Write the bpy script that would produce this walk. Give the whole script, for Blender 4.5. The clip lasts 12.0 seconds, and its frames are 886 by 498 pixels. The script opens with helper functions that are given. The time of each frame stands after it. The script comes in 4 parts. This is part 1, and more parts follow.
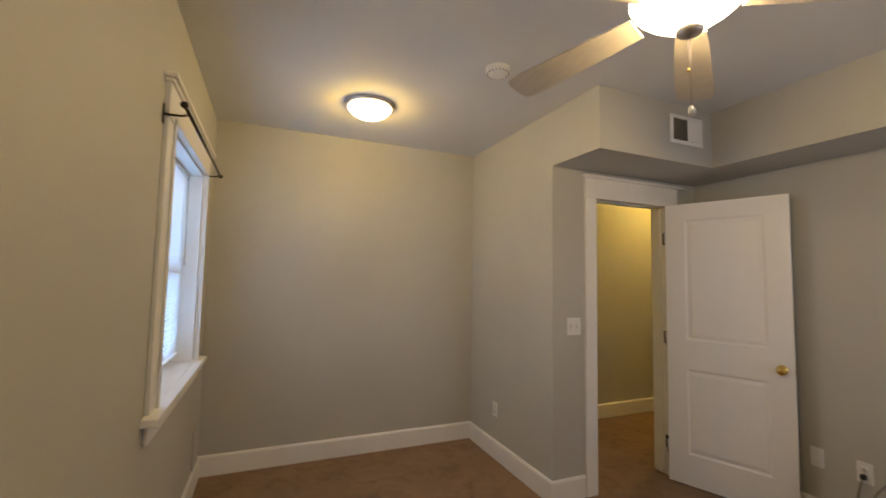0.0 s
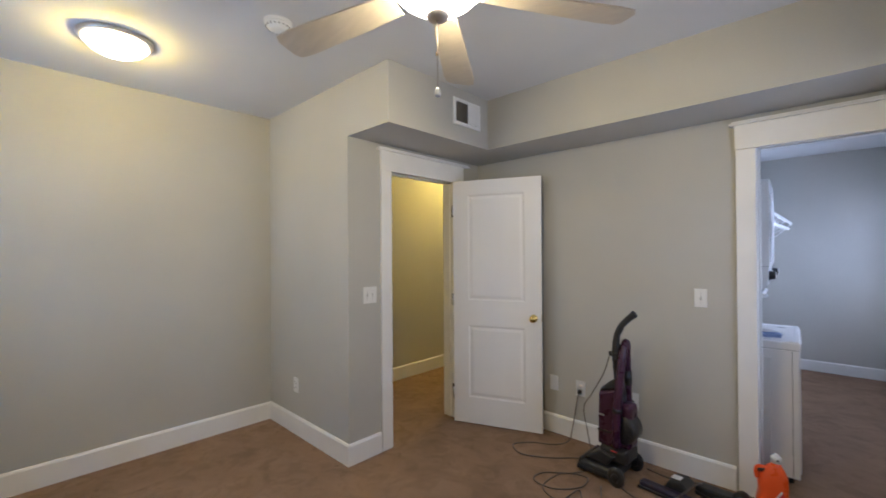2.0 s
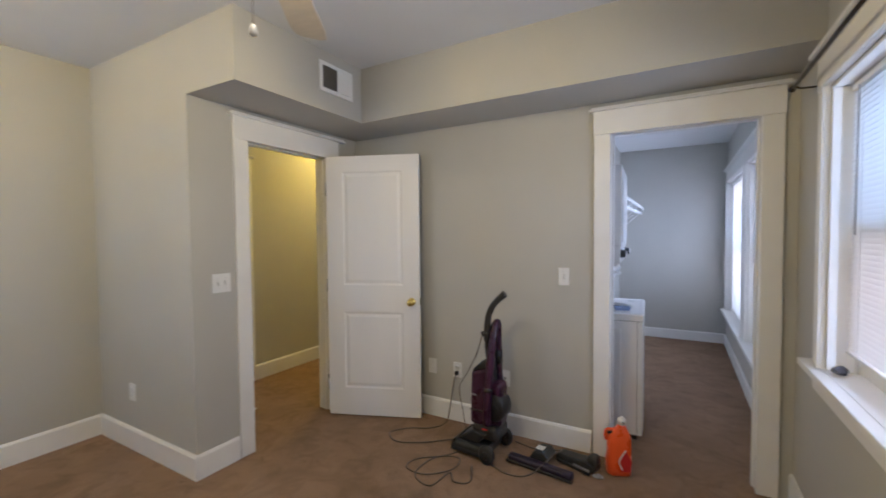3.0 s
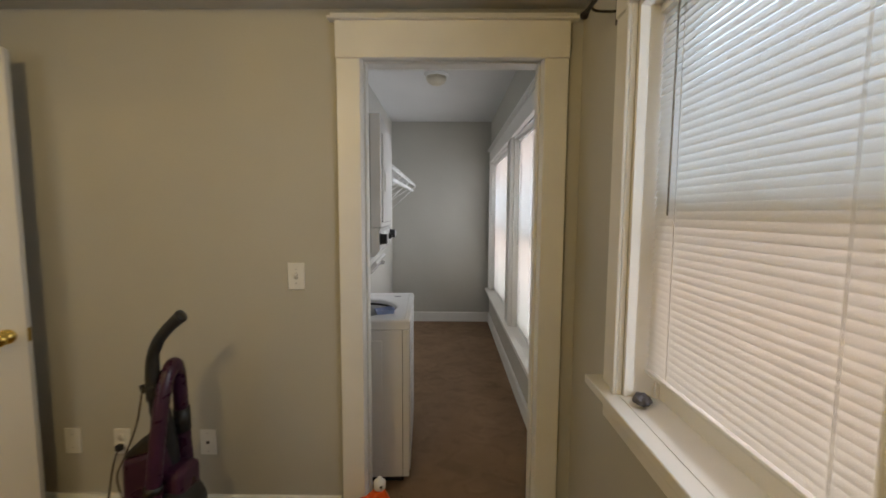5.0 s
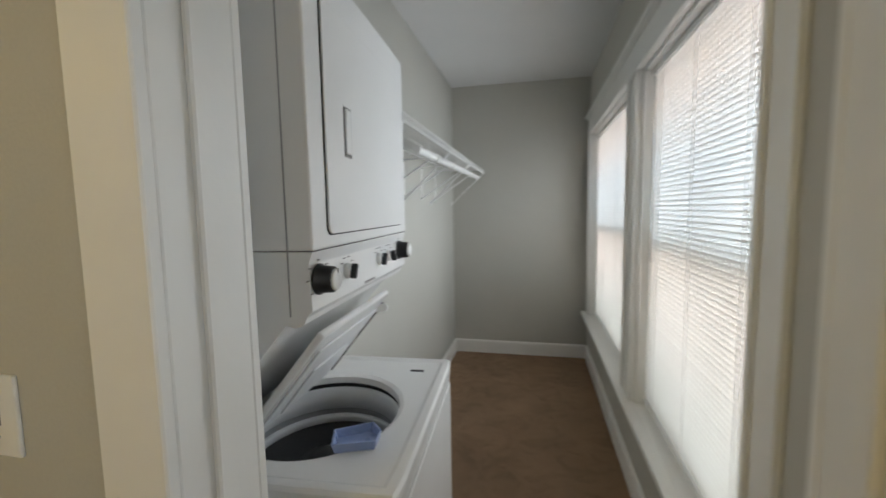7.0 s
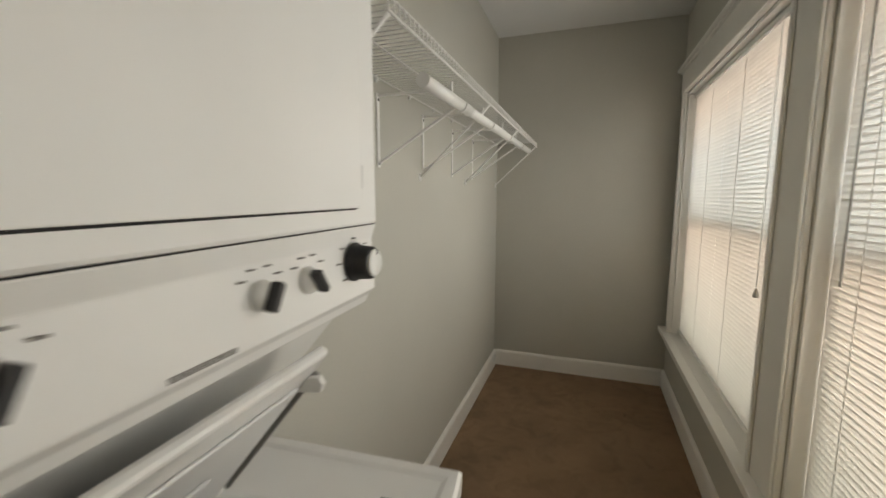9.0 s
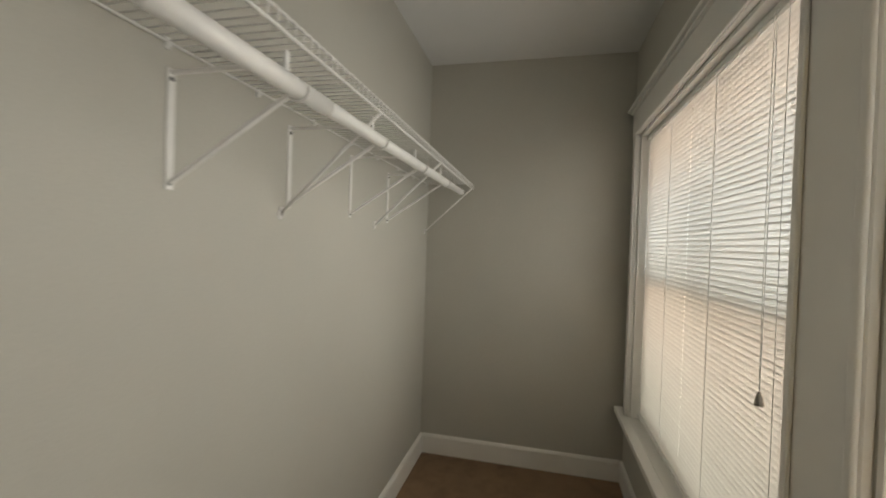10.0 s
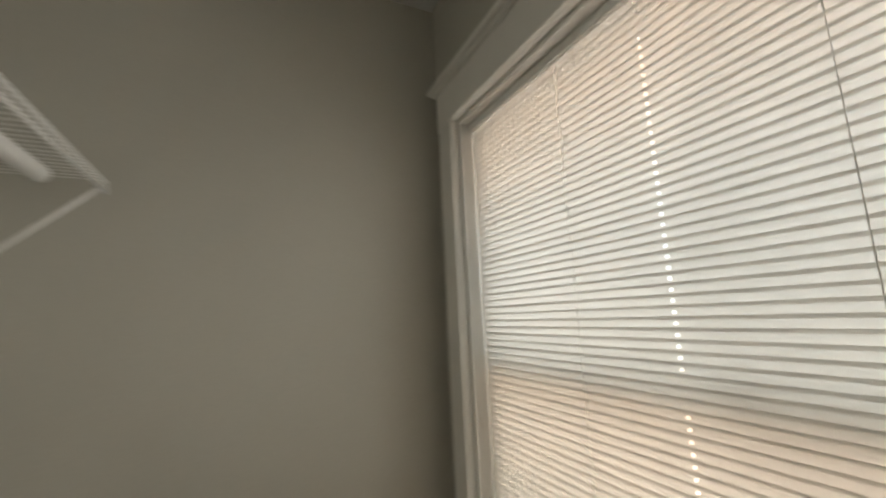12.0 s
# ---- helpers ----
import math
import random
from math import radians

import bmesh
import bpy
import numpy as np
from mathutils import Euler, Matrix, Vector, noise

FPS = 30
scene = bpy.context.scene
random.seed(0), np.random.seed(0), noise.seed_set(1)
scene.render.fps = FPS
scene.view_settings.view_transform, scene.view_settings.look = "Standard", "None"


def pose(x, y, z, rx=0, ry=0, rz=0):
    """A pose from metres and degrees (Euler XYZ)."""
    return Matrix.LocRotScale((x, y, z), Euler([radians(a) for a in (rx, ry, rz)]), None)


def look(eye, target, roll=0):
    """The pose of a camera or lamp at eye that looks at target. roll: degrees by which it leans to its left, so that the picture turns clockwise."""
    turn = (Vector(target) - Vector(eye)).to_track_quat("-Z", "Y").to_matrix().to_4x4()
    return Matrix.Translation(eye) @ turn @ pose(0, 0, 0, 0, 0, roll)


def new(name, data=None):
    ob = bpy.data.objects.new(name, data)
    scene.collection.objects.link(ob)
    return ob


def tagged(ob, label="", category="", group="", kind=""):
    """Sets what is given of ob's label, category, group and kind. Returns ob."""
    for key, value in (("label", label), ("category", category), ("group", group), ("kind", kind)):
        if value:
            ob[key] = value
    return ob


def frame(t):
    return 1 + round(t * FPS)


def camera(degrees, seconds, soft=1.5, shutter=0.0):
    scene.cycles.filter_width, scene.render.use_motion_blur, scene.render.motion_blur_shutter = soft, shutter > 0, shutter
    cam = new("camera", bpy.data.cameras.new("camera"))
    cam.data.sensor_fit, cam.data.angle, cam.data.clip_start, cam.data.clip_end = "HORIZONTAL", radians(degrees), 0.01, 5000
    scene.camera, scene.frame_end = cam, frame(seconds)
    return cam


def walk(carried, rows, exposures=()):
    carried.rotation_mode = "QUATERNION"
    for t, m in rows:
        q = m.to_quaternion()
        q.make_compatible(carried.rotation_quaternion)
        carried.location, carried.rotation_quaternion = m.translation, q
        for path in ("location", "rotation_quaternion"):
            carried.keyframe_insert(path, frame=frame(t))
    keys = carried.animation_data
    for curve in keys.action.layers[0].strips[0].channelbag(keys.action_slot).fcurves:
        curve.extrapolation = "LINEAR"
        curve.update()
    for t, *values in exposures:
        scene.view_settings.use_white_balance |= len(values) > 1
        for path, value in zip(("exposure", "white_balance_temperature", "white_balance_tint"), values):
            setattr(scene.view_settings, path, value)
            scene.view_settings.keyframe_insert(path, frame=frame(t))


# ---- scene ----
cam = camera(94.1, 12.0, soft=1.6, shutter=0.4)
PATH = [
    (0, (0.036, -3.18, 1.458), (-1.805, -2.41, 1.595), 1.1),
    (0.5, (0.055, -3.164, 1.452), (-1.695, -2.198, 1.525), 0.9),
    (1, (0.095, -3.122, 1.446), (-1.553, -1.99, 1.487), 0.5),
    (1.5, (0.127, -3.085, 1.452), (-1.393, -1.786, 1.482), -0.0),
    (2, (0.145, -3.008, 1.449), (-1.231, -1.557, 1.459), -0.4),
    (2.5, (0.154, -2.906, 1.442), (-1.05, -1.309, 1.414), -0.5),
    (3, (0.187, -2.762, 1.427), (-0.803, -1.026, 1.356), -0.5),
    (3.5, (0.224, -2.607, 1.423), (-0.522, -0.755, 1.298), -0.4),
    (5.3, (0.175, -1.546, 1.408), (0.188, 0.444, 1.205), 0.3),
    (5.5, (0.184, -1.409, 1.396), (0.164, 0.574, 1.134), 0.4),
    (6, (0.18, -0.997, 1.412), (0.283, 0.994, 1.255), -0.4),
    (6.5, (0.201, -0.686, 1.405), (0.257, 1.301, 1.182), -0.7),
    (7, (0.244, -0.397, 1.409), (-0.19, 1.546, 1.219), -1.0),
    (7.2, (0.259, -0.314, 1.398), (-0.327, 1.574, 1.095), -1.1),
    (8.8, (0.135, 0.208, 1.391), (-0.428, 2.112, 1.144), -0.4),
    (9, (0.15, 0.323, 1.384), (-0.503, 2.196, 1.125), -0.0),
    (9.5, (0.225, 0.636, 1.406), (-0.455, 2.505, 1.194), 1.4),
    (10, (0.204, 0.922, 1.39), (-0.255, 2.868, 1.361), 1.9),
    (10.5, (0.163, 1.233, 1.405), (-0.166, 3.205, 1.449), 1.1),
    (11, (0.101, 1.637, 1.396), (-0.319, 3.579, 1.62), 0.4),
    (11.5, (0.083, 1.951, 1.399), (0.076, 3.931, 1.681), -1.9),
    (12, (0.108, 2.259, 1.394), (0.956, 4.043, 1.709), -2.6),
]
EXPO = [
    (0.0, 0.54, 5650, 20), (0.5, 0.72, 5020, 18), (1.0, 0.86, 4880, 17), (1.5, 1.00, 4720, 17), (2.5, 1.08, 4700, 16), (3.0, 1.06, 4850, 16), (3.5, 1.00, 4950, 15),
    (5.3, 0.46, 6350, 8), (6.5, 0.62, 6080, 5), (7.0, 0.48, 6080, 4), (7.2, 0.44, 6150, 4), (8.8, 0.18, 7300, 5), (9.0, 0.20, 7450, 5), (10.0, 0.04, 7550, 5), (11.0, 0.08, 7600, 5), (11.5, 0.07, 7600, 5), (12.0, 0.02, 7500, 5),
]
walk(cam, [(t, look(eye, target, roll)) for t, eye, target, roll in PATH], EXPO)

# ---- world, daylight and lamps ----
world = bpy.data.worlds.new("sky")
scene.world = world
world.use_nodes = True
wn = world.node_tree.nodes
sky = wn.new("ShaderNodeTexSky")
sky.sky_type, sky.sun_disc = "NISHITA", False
sky.sun_elevation, sky.sun_rotation = radians(48), radians(250)
wn["Background"].inputs["Strength"].default_value = 0.1
world.node_tree.links.new(sky.outputs[0], wn["Background"].inputs[0])
sun = new("sun", bpy.data.lights.new("sun", "SUN"))
sun.data.energy, sun.data.angle, sun.data.color = 2.5, radians(0.6), (1, 0.95, 0.88)
sun.matrix_world = look((-9.4, -3.4, 11.1), (0, 0, 0))

WINDOW_GLOW = 4.0   # daylight behind the blinds
WARM, AMBER = (1.0, 0.68, 0.21), (1.0, 0.60, 0.03)
FAN_WATTS, DOME_WATTS, HALL_WATTS = 13.8, 6.6, 12.5


def bulb(name, x, y, z, watts, radius, colour=WARM):
    lamp = new(name, bpy.data.lights.new(name, "POINT"))
    lamp.data.energy, lamp.data.color, lamp.data.shadow_soft_size = watts, colour, radius
    lamp.location = (x, y, z)
    return lamp


def window_light(name, x, y, z, turn, width, height, watts, colour, spread=122):
    """Daylight that comes in through a window's opening."""
    lamp = new(name, bpy.data.lights.new(name, "AREA"))
    lamp.data.shape, lamp.data.size, lamp.data.size_y = "RECTANGLE", width, height
    lamp.data.energy, lamp.data.color, lamp.data.spread = watts, colour, radians(spread)
    lamp.matrix_world = pose(x, y, z, 0, 0, turn) @ pose(0, 0, 0, 90, 0, 0)
    return lamp


DAY = (0.90, 0.93, 1.0)
window_light("laundry_daylight", 0.750, 1.155, 1.43, 90, 1.04, 1.14, 2.9, DAY)
window_light("laundry_daylight", 0.750, 2.650, 1.43, 90, 1.44, 1.14, 4.0, DAY)
window_light("room_daylight", 0.755, -0.885, 1.44, 90, 0.74, 1.14, 2.6, (0.93, 0.96, 1.0), 130)
window_light("corner_daylight", -2.49, -3.63, 1.48, 0, 0.94, 1.14, 1.2, (0.95, 0.97, 1.0), 120)
FAN = (-0.78, -2.05)
DOME = (-2.69, -2.60)
bulb("fan_bulb", FAN[0], FAN[1], 2.268, FAN_WATTS, 0.04)
bulb("dome_bulb", DOME[0], DOME[1], 2.545, DOME_WATTS, 0.03, AMBER)
bulb("hall_bulb", -2.95, 0.9, 2.50, HALL_WATTS, 0.06, AMBER)


# ---- materials ----
def material(name, colour, rough=0.6, metal=0.0, bump=0.0, scale=40.0, vary=0.0, vary_scale=3.0, stretch=(1, 1, 1), spec=0.5, fine=0.0):
    m = bpy.data.materials.new(name)
    m.use_nodes = True
    n, l = m.node_tree.nodes, m.node_tree.links
    b = n["Principled BSDF"]
    b.inputs["Base Color"].default_value = (*colour, 1)
    b.inputs["Roughness"].default_value, b.inputs["Metallic"].default_value = rough, metal
    b.inputs["Specular IOR Level"].default_value = spec
    co = n.new("ShaderNodeTexCoord")
    mp = n.new("ShaderNodeMapping")
    mp.inputs["Scale"].default_value = stretch
    l.new(co.outputs["Object"], mp.inputs[0])
    last = None
    for amount, size in ((vary, vary_scale), (fine, scale)):
        if amount:
            t = n.new("ShaderNodeTexNoise")
            t.inputs["Scale"].default_value, t.inputs["Detail"].default_value = size, 5
            l.new(mp.outputs[0], t.inputs["Vector"])
            r = n.new("ShaderNodeMapRange")
            r.inputs["From Min"].default_value, r.inputs["From Max"].default_value = 0.3, 0.7
            r.inputs["To Min"].default_value, r.inputs["To Max"].default_value = 1 - amount, 1 + amount
            l.new(t.outputs[0], r.inputs["Value"])
            mix = n.new("ShaderNodeVectorMath")
            mix.operation = "SCALE"
            if last is None:
                mix.inputs[0].default_value = colour
            else:
                l.new(last, mix.inputs[0])
            l.new(r.outputs[0], mix.inputs["Scale"])
            last = mix.outputs[0]
            if amount is vary and rough > 0.25:
                rr = n.new("ShaderNodeMapRange")
                rr.inputs["From Min"].default_value, rr.inputs["From Max"].default_value = 0.3, 0.7
                rr.inputs["To Min"].default_value, rr.inputs["To Max"].default_value = rough - 0.06, min(1, rough + 0.06)
                l.new(t.outputs[0], rr.inputs["Value"])
                l.new(rr.outputs[0], b.inputs["Roughness"])
    if last is not None:
        l.new(last, b.inputs["Base Color"])
    if bump:
        t = n.new("ShaderNodeTexNoise")
        t.inputs["Scale"].default_value, t.inputs["Detail"].default_value = scale, 6
        l.new(mp.outputs[0], t.inputs["Vector"])
        u = n.new("ShaderNodeBump")
        u.inputs["Strength"].default_value, u.inputs["Distance"].default_value = bump, 0.004
        l.new(t.outputs[0], u.inputs["Height"])
        l.new(u.outputs[0], b.inputs["Normal"])
    return m


def glowing(name, colour, strength):
    m = bpy.data.materials.new(name)
    m.use_nodes = True
    b = m.node_tree.nodes["Principled BSDF"]
    b.inputs["Base Color"].default_value = (*colour, 1)
    b.inputs["Emission Color"].default_value, b.inputs["Emission Strength"].default_value = (*colour, 1), strength
    return m


WALL = material("greige_wall_paint", (0.50, 0.488, 0.44), 0.62, bump=0.14, scale=160, vary=0.045, vary_scale=1.4, fine=0.02)
CEIL = material("white_ceiling_paint", (0.69, 0.69, 0.685), 0.8, bump=0.25, scale=110, vary=0.025, vary_scale=2.0)
TRIM = material("white_trim_paint", (0.83, 0.82, 0.79), 0.38, bump=0.06, scale=60, vary=0.03, vary_scale=5)
DOOR = material("white_door_paint", (0.80, 0.79, 0.77), 0.42, bump=0.10, scale=90, vary=0.02, vary_scale=4, stretch=(1, 1, 0.25))
ENAMEL = material("white_appliance_enamel", (0.85, 0.845, 0.83), 0.22, vary=0.015, vary_scale=6, bump=0.015, scale=220)
GREYENAMEL = material("grey_galvanised_side", (0.36, 0.36, 0.36), 0.45, vary=0.04, vary_scale=5)
PLASTICW = material("white_plastic", (0.80, 0.80, 0.78), 0.35, vary=0.02, vary_scale=30)
WIREW = material("white_vinyl_coated_wire", (0.82, 0.81, 0.79), 0.4, vary=0.03, vary_scale=20)
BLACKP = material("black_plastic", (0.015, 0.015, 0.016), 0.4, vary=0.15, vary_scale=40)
DARK = material("dark_gap", (0.02, 0.02, 0.02), 0.8, vary=0.2, vary_scale=30)
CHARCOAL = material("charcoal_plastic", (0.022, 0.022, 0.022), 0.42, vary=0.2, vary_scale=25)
PURPLE = material("purple_translucent_plastic", (0.042, 0.011, 0.034), 0.30, vary=0.25, vary_scale=12)
BRASS = material("polished_brass", (0.80, 0.60, 0.17), 0.18, metal=1.0, vary=0.08, vary_scale=60)
STEEL = material("brushed_steel", (0.55, 0.55, 0.55), 0.35, metal=1.0, vary=0.06, vary_scale=40)
SATIN = material("satin_nickel", (0.66, 0.62, 0.56), 0.45, metal=0.8, vary=0.05, vary_scale=30)
NICKEL = material("brushed_nickel", (0.42, 0.38, 0.33), 0.35, metal=1.0, vary=0.06, vary_scale=30)
BRONZE = material("dark_bronze", (0.03, 0.022, 0.018), 0.4, metal=0.6, vary=0.15, vary_scale=50)
BLADE = material("whitewashed_fan_blade", (0.62, 0.56, 0.47), 0.45, vary=0.06, vary_scale=9, stretch=(1, 6, 6), bump=0.05, scale=50)
ORANGE = material("orange_plastic", (0.80, 0.10, 0.006), 0.3, vary=0.05, vary_scale=15)
INDIGO = material("dark_indigo_plastic", (0.020, 0.013, 0.030), 0.35, vary=0.2, vary_scale=18)
REDLBL = material("red_label", (0.55, 0.02, 0.015), 0.4, vary=0.08, vary_scale=20)
GREYCORD = material("grey_brown_cord", (0.11, 0.085, 0.065), 0.5, vary=0.1, vary_scale=30)
BLUEP = material("pale_blue_plastic", (0.30, 0.38, 0.62), 0.3, vary=0.05, vary_scale=20)
WAND = material("smoky_clear_plastic", (0.34, 0.33, 0.31), 0.3, vary=0.05, vary_scale=30)
SLOT = material("slot_grey", (0.20, 0.19, 0.18), 0.5, vary=0.05, vary_scale=30)
TUB = material("grey_white_tub_plastic", (0.74, 0.74, 0.74), 0.35, vary=0.03, vary_scale=12)
GLOBE = glowing("lit_frosted_glass", (1.0, 0.74, 0.40), 9.0)
GLOBE2 = glowing("lit_dome_glass", (1.0, 0.74, 0.40), 7.0)


def carpet_material():
    """Cut pile: tufts, brushed patches that lean either way, and a few darker stains."""
    m = material("brown_cut_pile_carpet", (0.305, 0.203, 0.126), 0.95, bump=0.9, scale=420, vary=0.13, vary_scale=3.2, spec=0.1, fine=0.22)
    n, l = m.node_tree.nodes, m.node_tree.links
    b = n["Principled BSDF"]
    was = b.inputs["Base Color"].links[0].from_socket
    co = n.new("ShaderNodeTexCoord")
    for size, lo, hi, dark in ((7.0, 0.48, 0.64, 0.86), (2.3, 0.56, 0.72, 0.80), (16.0, 0.66, 0.74, 0.74)):
        t = n.new("ShaderNodeTexNoise")
        t.inputs["Scale"].default_value, t.inputs["Detail"].default_value, t.inputs["Distortion"].default_value = size, 4, 1.2
        l.new(co.outputs["Object"], t.inputs["Vector"])
        r = n.new("ShaderNodeMapRange")
        r.inputs["From Min"].default_value, r.inputs["From Max"].default_value = lo, hi
        r.inputs["To Min"].default_value, r.inputs["To Max"].default_value = 1.0, dark
        l.new(t.outputs[0], r.inputs["Value"])
        x = n.new("ShaderNodeVectorMath")
        x.operation = "SCALE"
        l.new(was, x.inputs[0])
        l.new(r.outputs[0], x.inputs["Scale"])
        was = x.outputs[0]
    l.new(was, b.inputs["Base Color"])
    return m


def blind_material():
    m = bpy.data.materials.new("white_vinyl_slat")
    m.use_nodes = True
    n, l = m.node_tree.nodes, m.node_tree.links
    b = n["Principled BSDF"]
    b.inputs["Base Color"].default_value, b.inputs["Roughness"].default_value = (0.82, 0.82, 0.80, 1), 0.45
    t = n.new("ShaderNodeBsdfTranslucent")
    t.inputs["Color"].default_value = (0.82, 0.80, 0.76, 1)
    mix = n.new("ShaderNodeMixShader")
    mix.inputs[0].default_value = 0.35
    l.new(b.outputs[0], mix.inputs[1])
    l.new(t.outputs[0], mix.inputs[2])
    l.new(mix.outputs[0], n["Material Output"].inputs[0])
    return m


def glass_material():
    m = bpy.data.materials.new("window_glass")
    m.use_nodes = True
    b = m.node_tree.nodes["Principled BSDF"]
    b.inputs["Base Color"].default_value, b.inputs["Roughness"].default_value = (0.97, 0.98, 0.98, 1), 0.02
    b.inputs["Transmission Weight"].default_value, b.inputs["IOR"].default_value = 1.0, 1.45
    return m


def backdrop_material(name, bands):
    """A plain distant glow outside a window: soft bands of colour by height."""
    m = bpy.data.materials.new(name)
    m.use_nodes = True
    n, l = m.node_tree.nodes, m.node_tree.links
    b = n["Principled BSDF"]
    b.inputs["Base Color"].default_value = (0, 0, 0, 1)
    b.inputs["Emission Strength"].default_value = WINDOW_GLOW
    co, sep, rg, ramp = n.new("ShaderNodeTexCoord"), n.new("ShaderNodeSeparateXYZ"), n.new("ShaderNodeMapRange"), n.new("ShaderNodeValToRGB")
    nz = n.new("ShaderNodeTexNoise")
    nz.inputs["Scale"].default_value = 2.2
    l.new(co.outputs["Object"], sep.inputs[0])
    l.new(co.outputs["Object"], nz.inputs["Vector"])
    add = n.new("ShaderNodeMath")
    add.operation = "MULTIPLY_ADD"
    add.inputs[1].default_value = 0.30
    l.new(nz.outputs[0], add.inputs[0])
    l.new(sep.outputs[2], add.inputs[2])
    rg.inputs["From Min"].default_value, rg.inputs["From Max"].default_value = -0.05, 3.35
    l.new(add.outputs[0], rg.inputs[0])
    l.new(rg.outputs[0], ramp.inputs[0])
    e = ramp.color_ramp.elements
    e[0].position, e[0].color = bands[0][0], (*bands[0][1], 1)
    e[1].position, e[1].color = bands[-1][0], (*bands[-1][1], 1)
    for p, c in bands[1:-1]:
        k = e.new(p)
        k.color = (*c, 1)
    l.new(ramp.outputs[0], b.inputs["Emission Color"])
    return m


CARPET, SLAT, GLASS = carpet_material(), blind_material(), glass_material()


# ---- builders ----
def part(name, bm, mat, parent=None, label=""):
    me = bpy.data.meshes.new(name)
    bm.to_mesh(me)
    bm.free()
    me.materials.append(mat)
    ob = new(name, me)
    ob.parent = parent
    if label:
        tagged(ob, label)
    return ob


def thing(name, label, category, at=(0, 0, 0), group="", kind=""):
    ob = new(name)
    ob.empty_display_size = 0.05
    ob.location = at
    return tagged(ob, label, category, group, kind)


def box(bm, a, b, bevel=0.0, seg=1, m=None):
    lo, hi = [min(p, q) for p, q in zip(a, b)], [max(p, q) for p, q in zip(a, b)]
    v = [bm.verts.new((x, y, z)) for x in (lo[0], hi[0]) for y in (lo[1], hi[1]) for z in (lo[2], hi[2])]
    fs = [bm.faces.new([v[i] for i in f]) for f in ((0, 1, 3, 2), (4, 6, 7, 5), (0, 4, 5, 1), (2, 3, 7, 6), (0, 2, 6, 4), (1, 5, 7, 3))]
    if bevel:
        es = list({e for f in fs for e in f.edges})
        r = bmesh.ops.bevel(bm, geom=es, offset=bevel, segments=seg, profile=0.5, affect="EDGES")
        v = list({q for f in r["faces"] for q in f.verts} | {q for q in v if q.is_valid})
    if m is not None:
        bmesh.ops.transform(bm, matrix=m, verts=[q for q in v if q.is_valid])
    return bm


def boxes(*list_of, bevel=0.0, seg=1):
    bm = bmesh.new()
    for a, b in list_of:
        box(bm, a, b, bevel, seg)
    return bm


def lathe(profile, seg=32, m=None, bm=None):
    """A turned shape: (radius, height) rows from bottom to top, about z."""
    bm = bm or bmesh.new()
    rings = []
    for r, z in profile:
        if r < 1e-5:
            rings.append([bm.verts.new((0, 0, z))])
        else:
            rings.append([bm.verts.new((r * math.cos(2 * math.pi * k / seg), r * math.sin(2 * math.pi * k / seg), z)) for k in range(seg)])
    for a, b in zip(rings, rings[1:]):
        for k in range(seg):
            q = (k + 1) % seg
            if len(a) == 1 and len(b) > 1:
                f = bm.faces.new((a[0], b[q], b[k]))
            elif len(b) == 1 and len(a) > 1:
                f = bm.faces.new((a[k], a[q], b[0]))
            elif len(a) > 1:
                f = bm.faces.new((a[k], a[q], b[q], b[k]))
            else:
                continue
            f.smooth = True
    if m is not None:
        bmesh.ops.transform(bm, matrix=m, verts=[v for ring in rings for v in ring])
    return bm


def tube(points, radius, seg=8, bm=None, caps=True):
    """A round bar along a line of points; radius is one number or one for each point."""
    bm = bm or bmesh.new()
    pts = [Vector(p) for p in points]
    rad = radius if isinstance(radius, (list, tuple)) else [radius] * len(pts)
    rings = []
    side = None
    for i, p in enumerate(pts):
        d = (pts[min(i + 1, len(pts) - 1)] - pts[max(i - 1, 0)]).normalized()
        if side is None:
            side = d.orthogonal().normalized()
        side = (side - d * side.dot(d)).normalized()
        up = d.cross(side)
        rings.append([bm.verts.new(p + rad[i] * (math.cos(2 * math.pi * k / seg) * side + math.sin(2 * math.pi * k / seg) * up)) for k in range(seg)])
    for a, b in zip(rings, rings[1:]):
        for k in range(seg):
            f = bm.faces.new((a[k], a[(k + 1) % seg], b[(k + 1) % seg], b[k]))
            f.smooth = seg > 4
    if caps:
        bm.faces.new(rings[0][::-1])
        bm.faces.new(rings[-1])
    return bm


def curve(points, n=8):
    """Points smoothed through the given ones (Catmull-Rom)."""
    p = [Vector(q) for q in points]
    p = [2 * p[0] - p[1]] + p + [2 * p[-1] - p[-2]]
    out = []
    for i in range(1, len(p) - 2):
        for k in range(n):
            t = k / n
            out.append(0.5 * (2 * p[i] + (p[i + 1] - p[i - 1]) * t + (2 * p[i - 1] - 5 * p[i] + 4 * p[i + 1] - p[i + 2]) * t * t
                              + (3 * p[i] - p[i - 1] - 3 * p[i + 1] + p[i + 2]) * t ** 3))
    return out + [p[-2]]


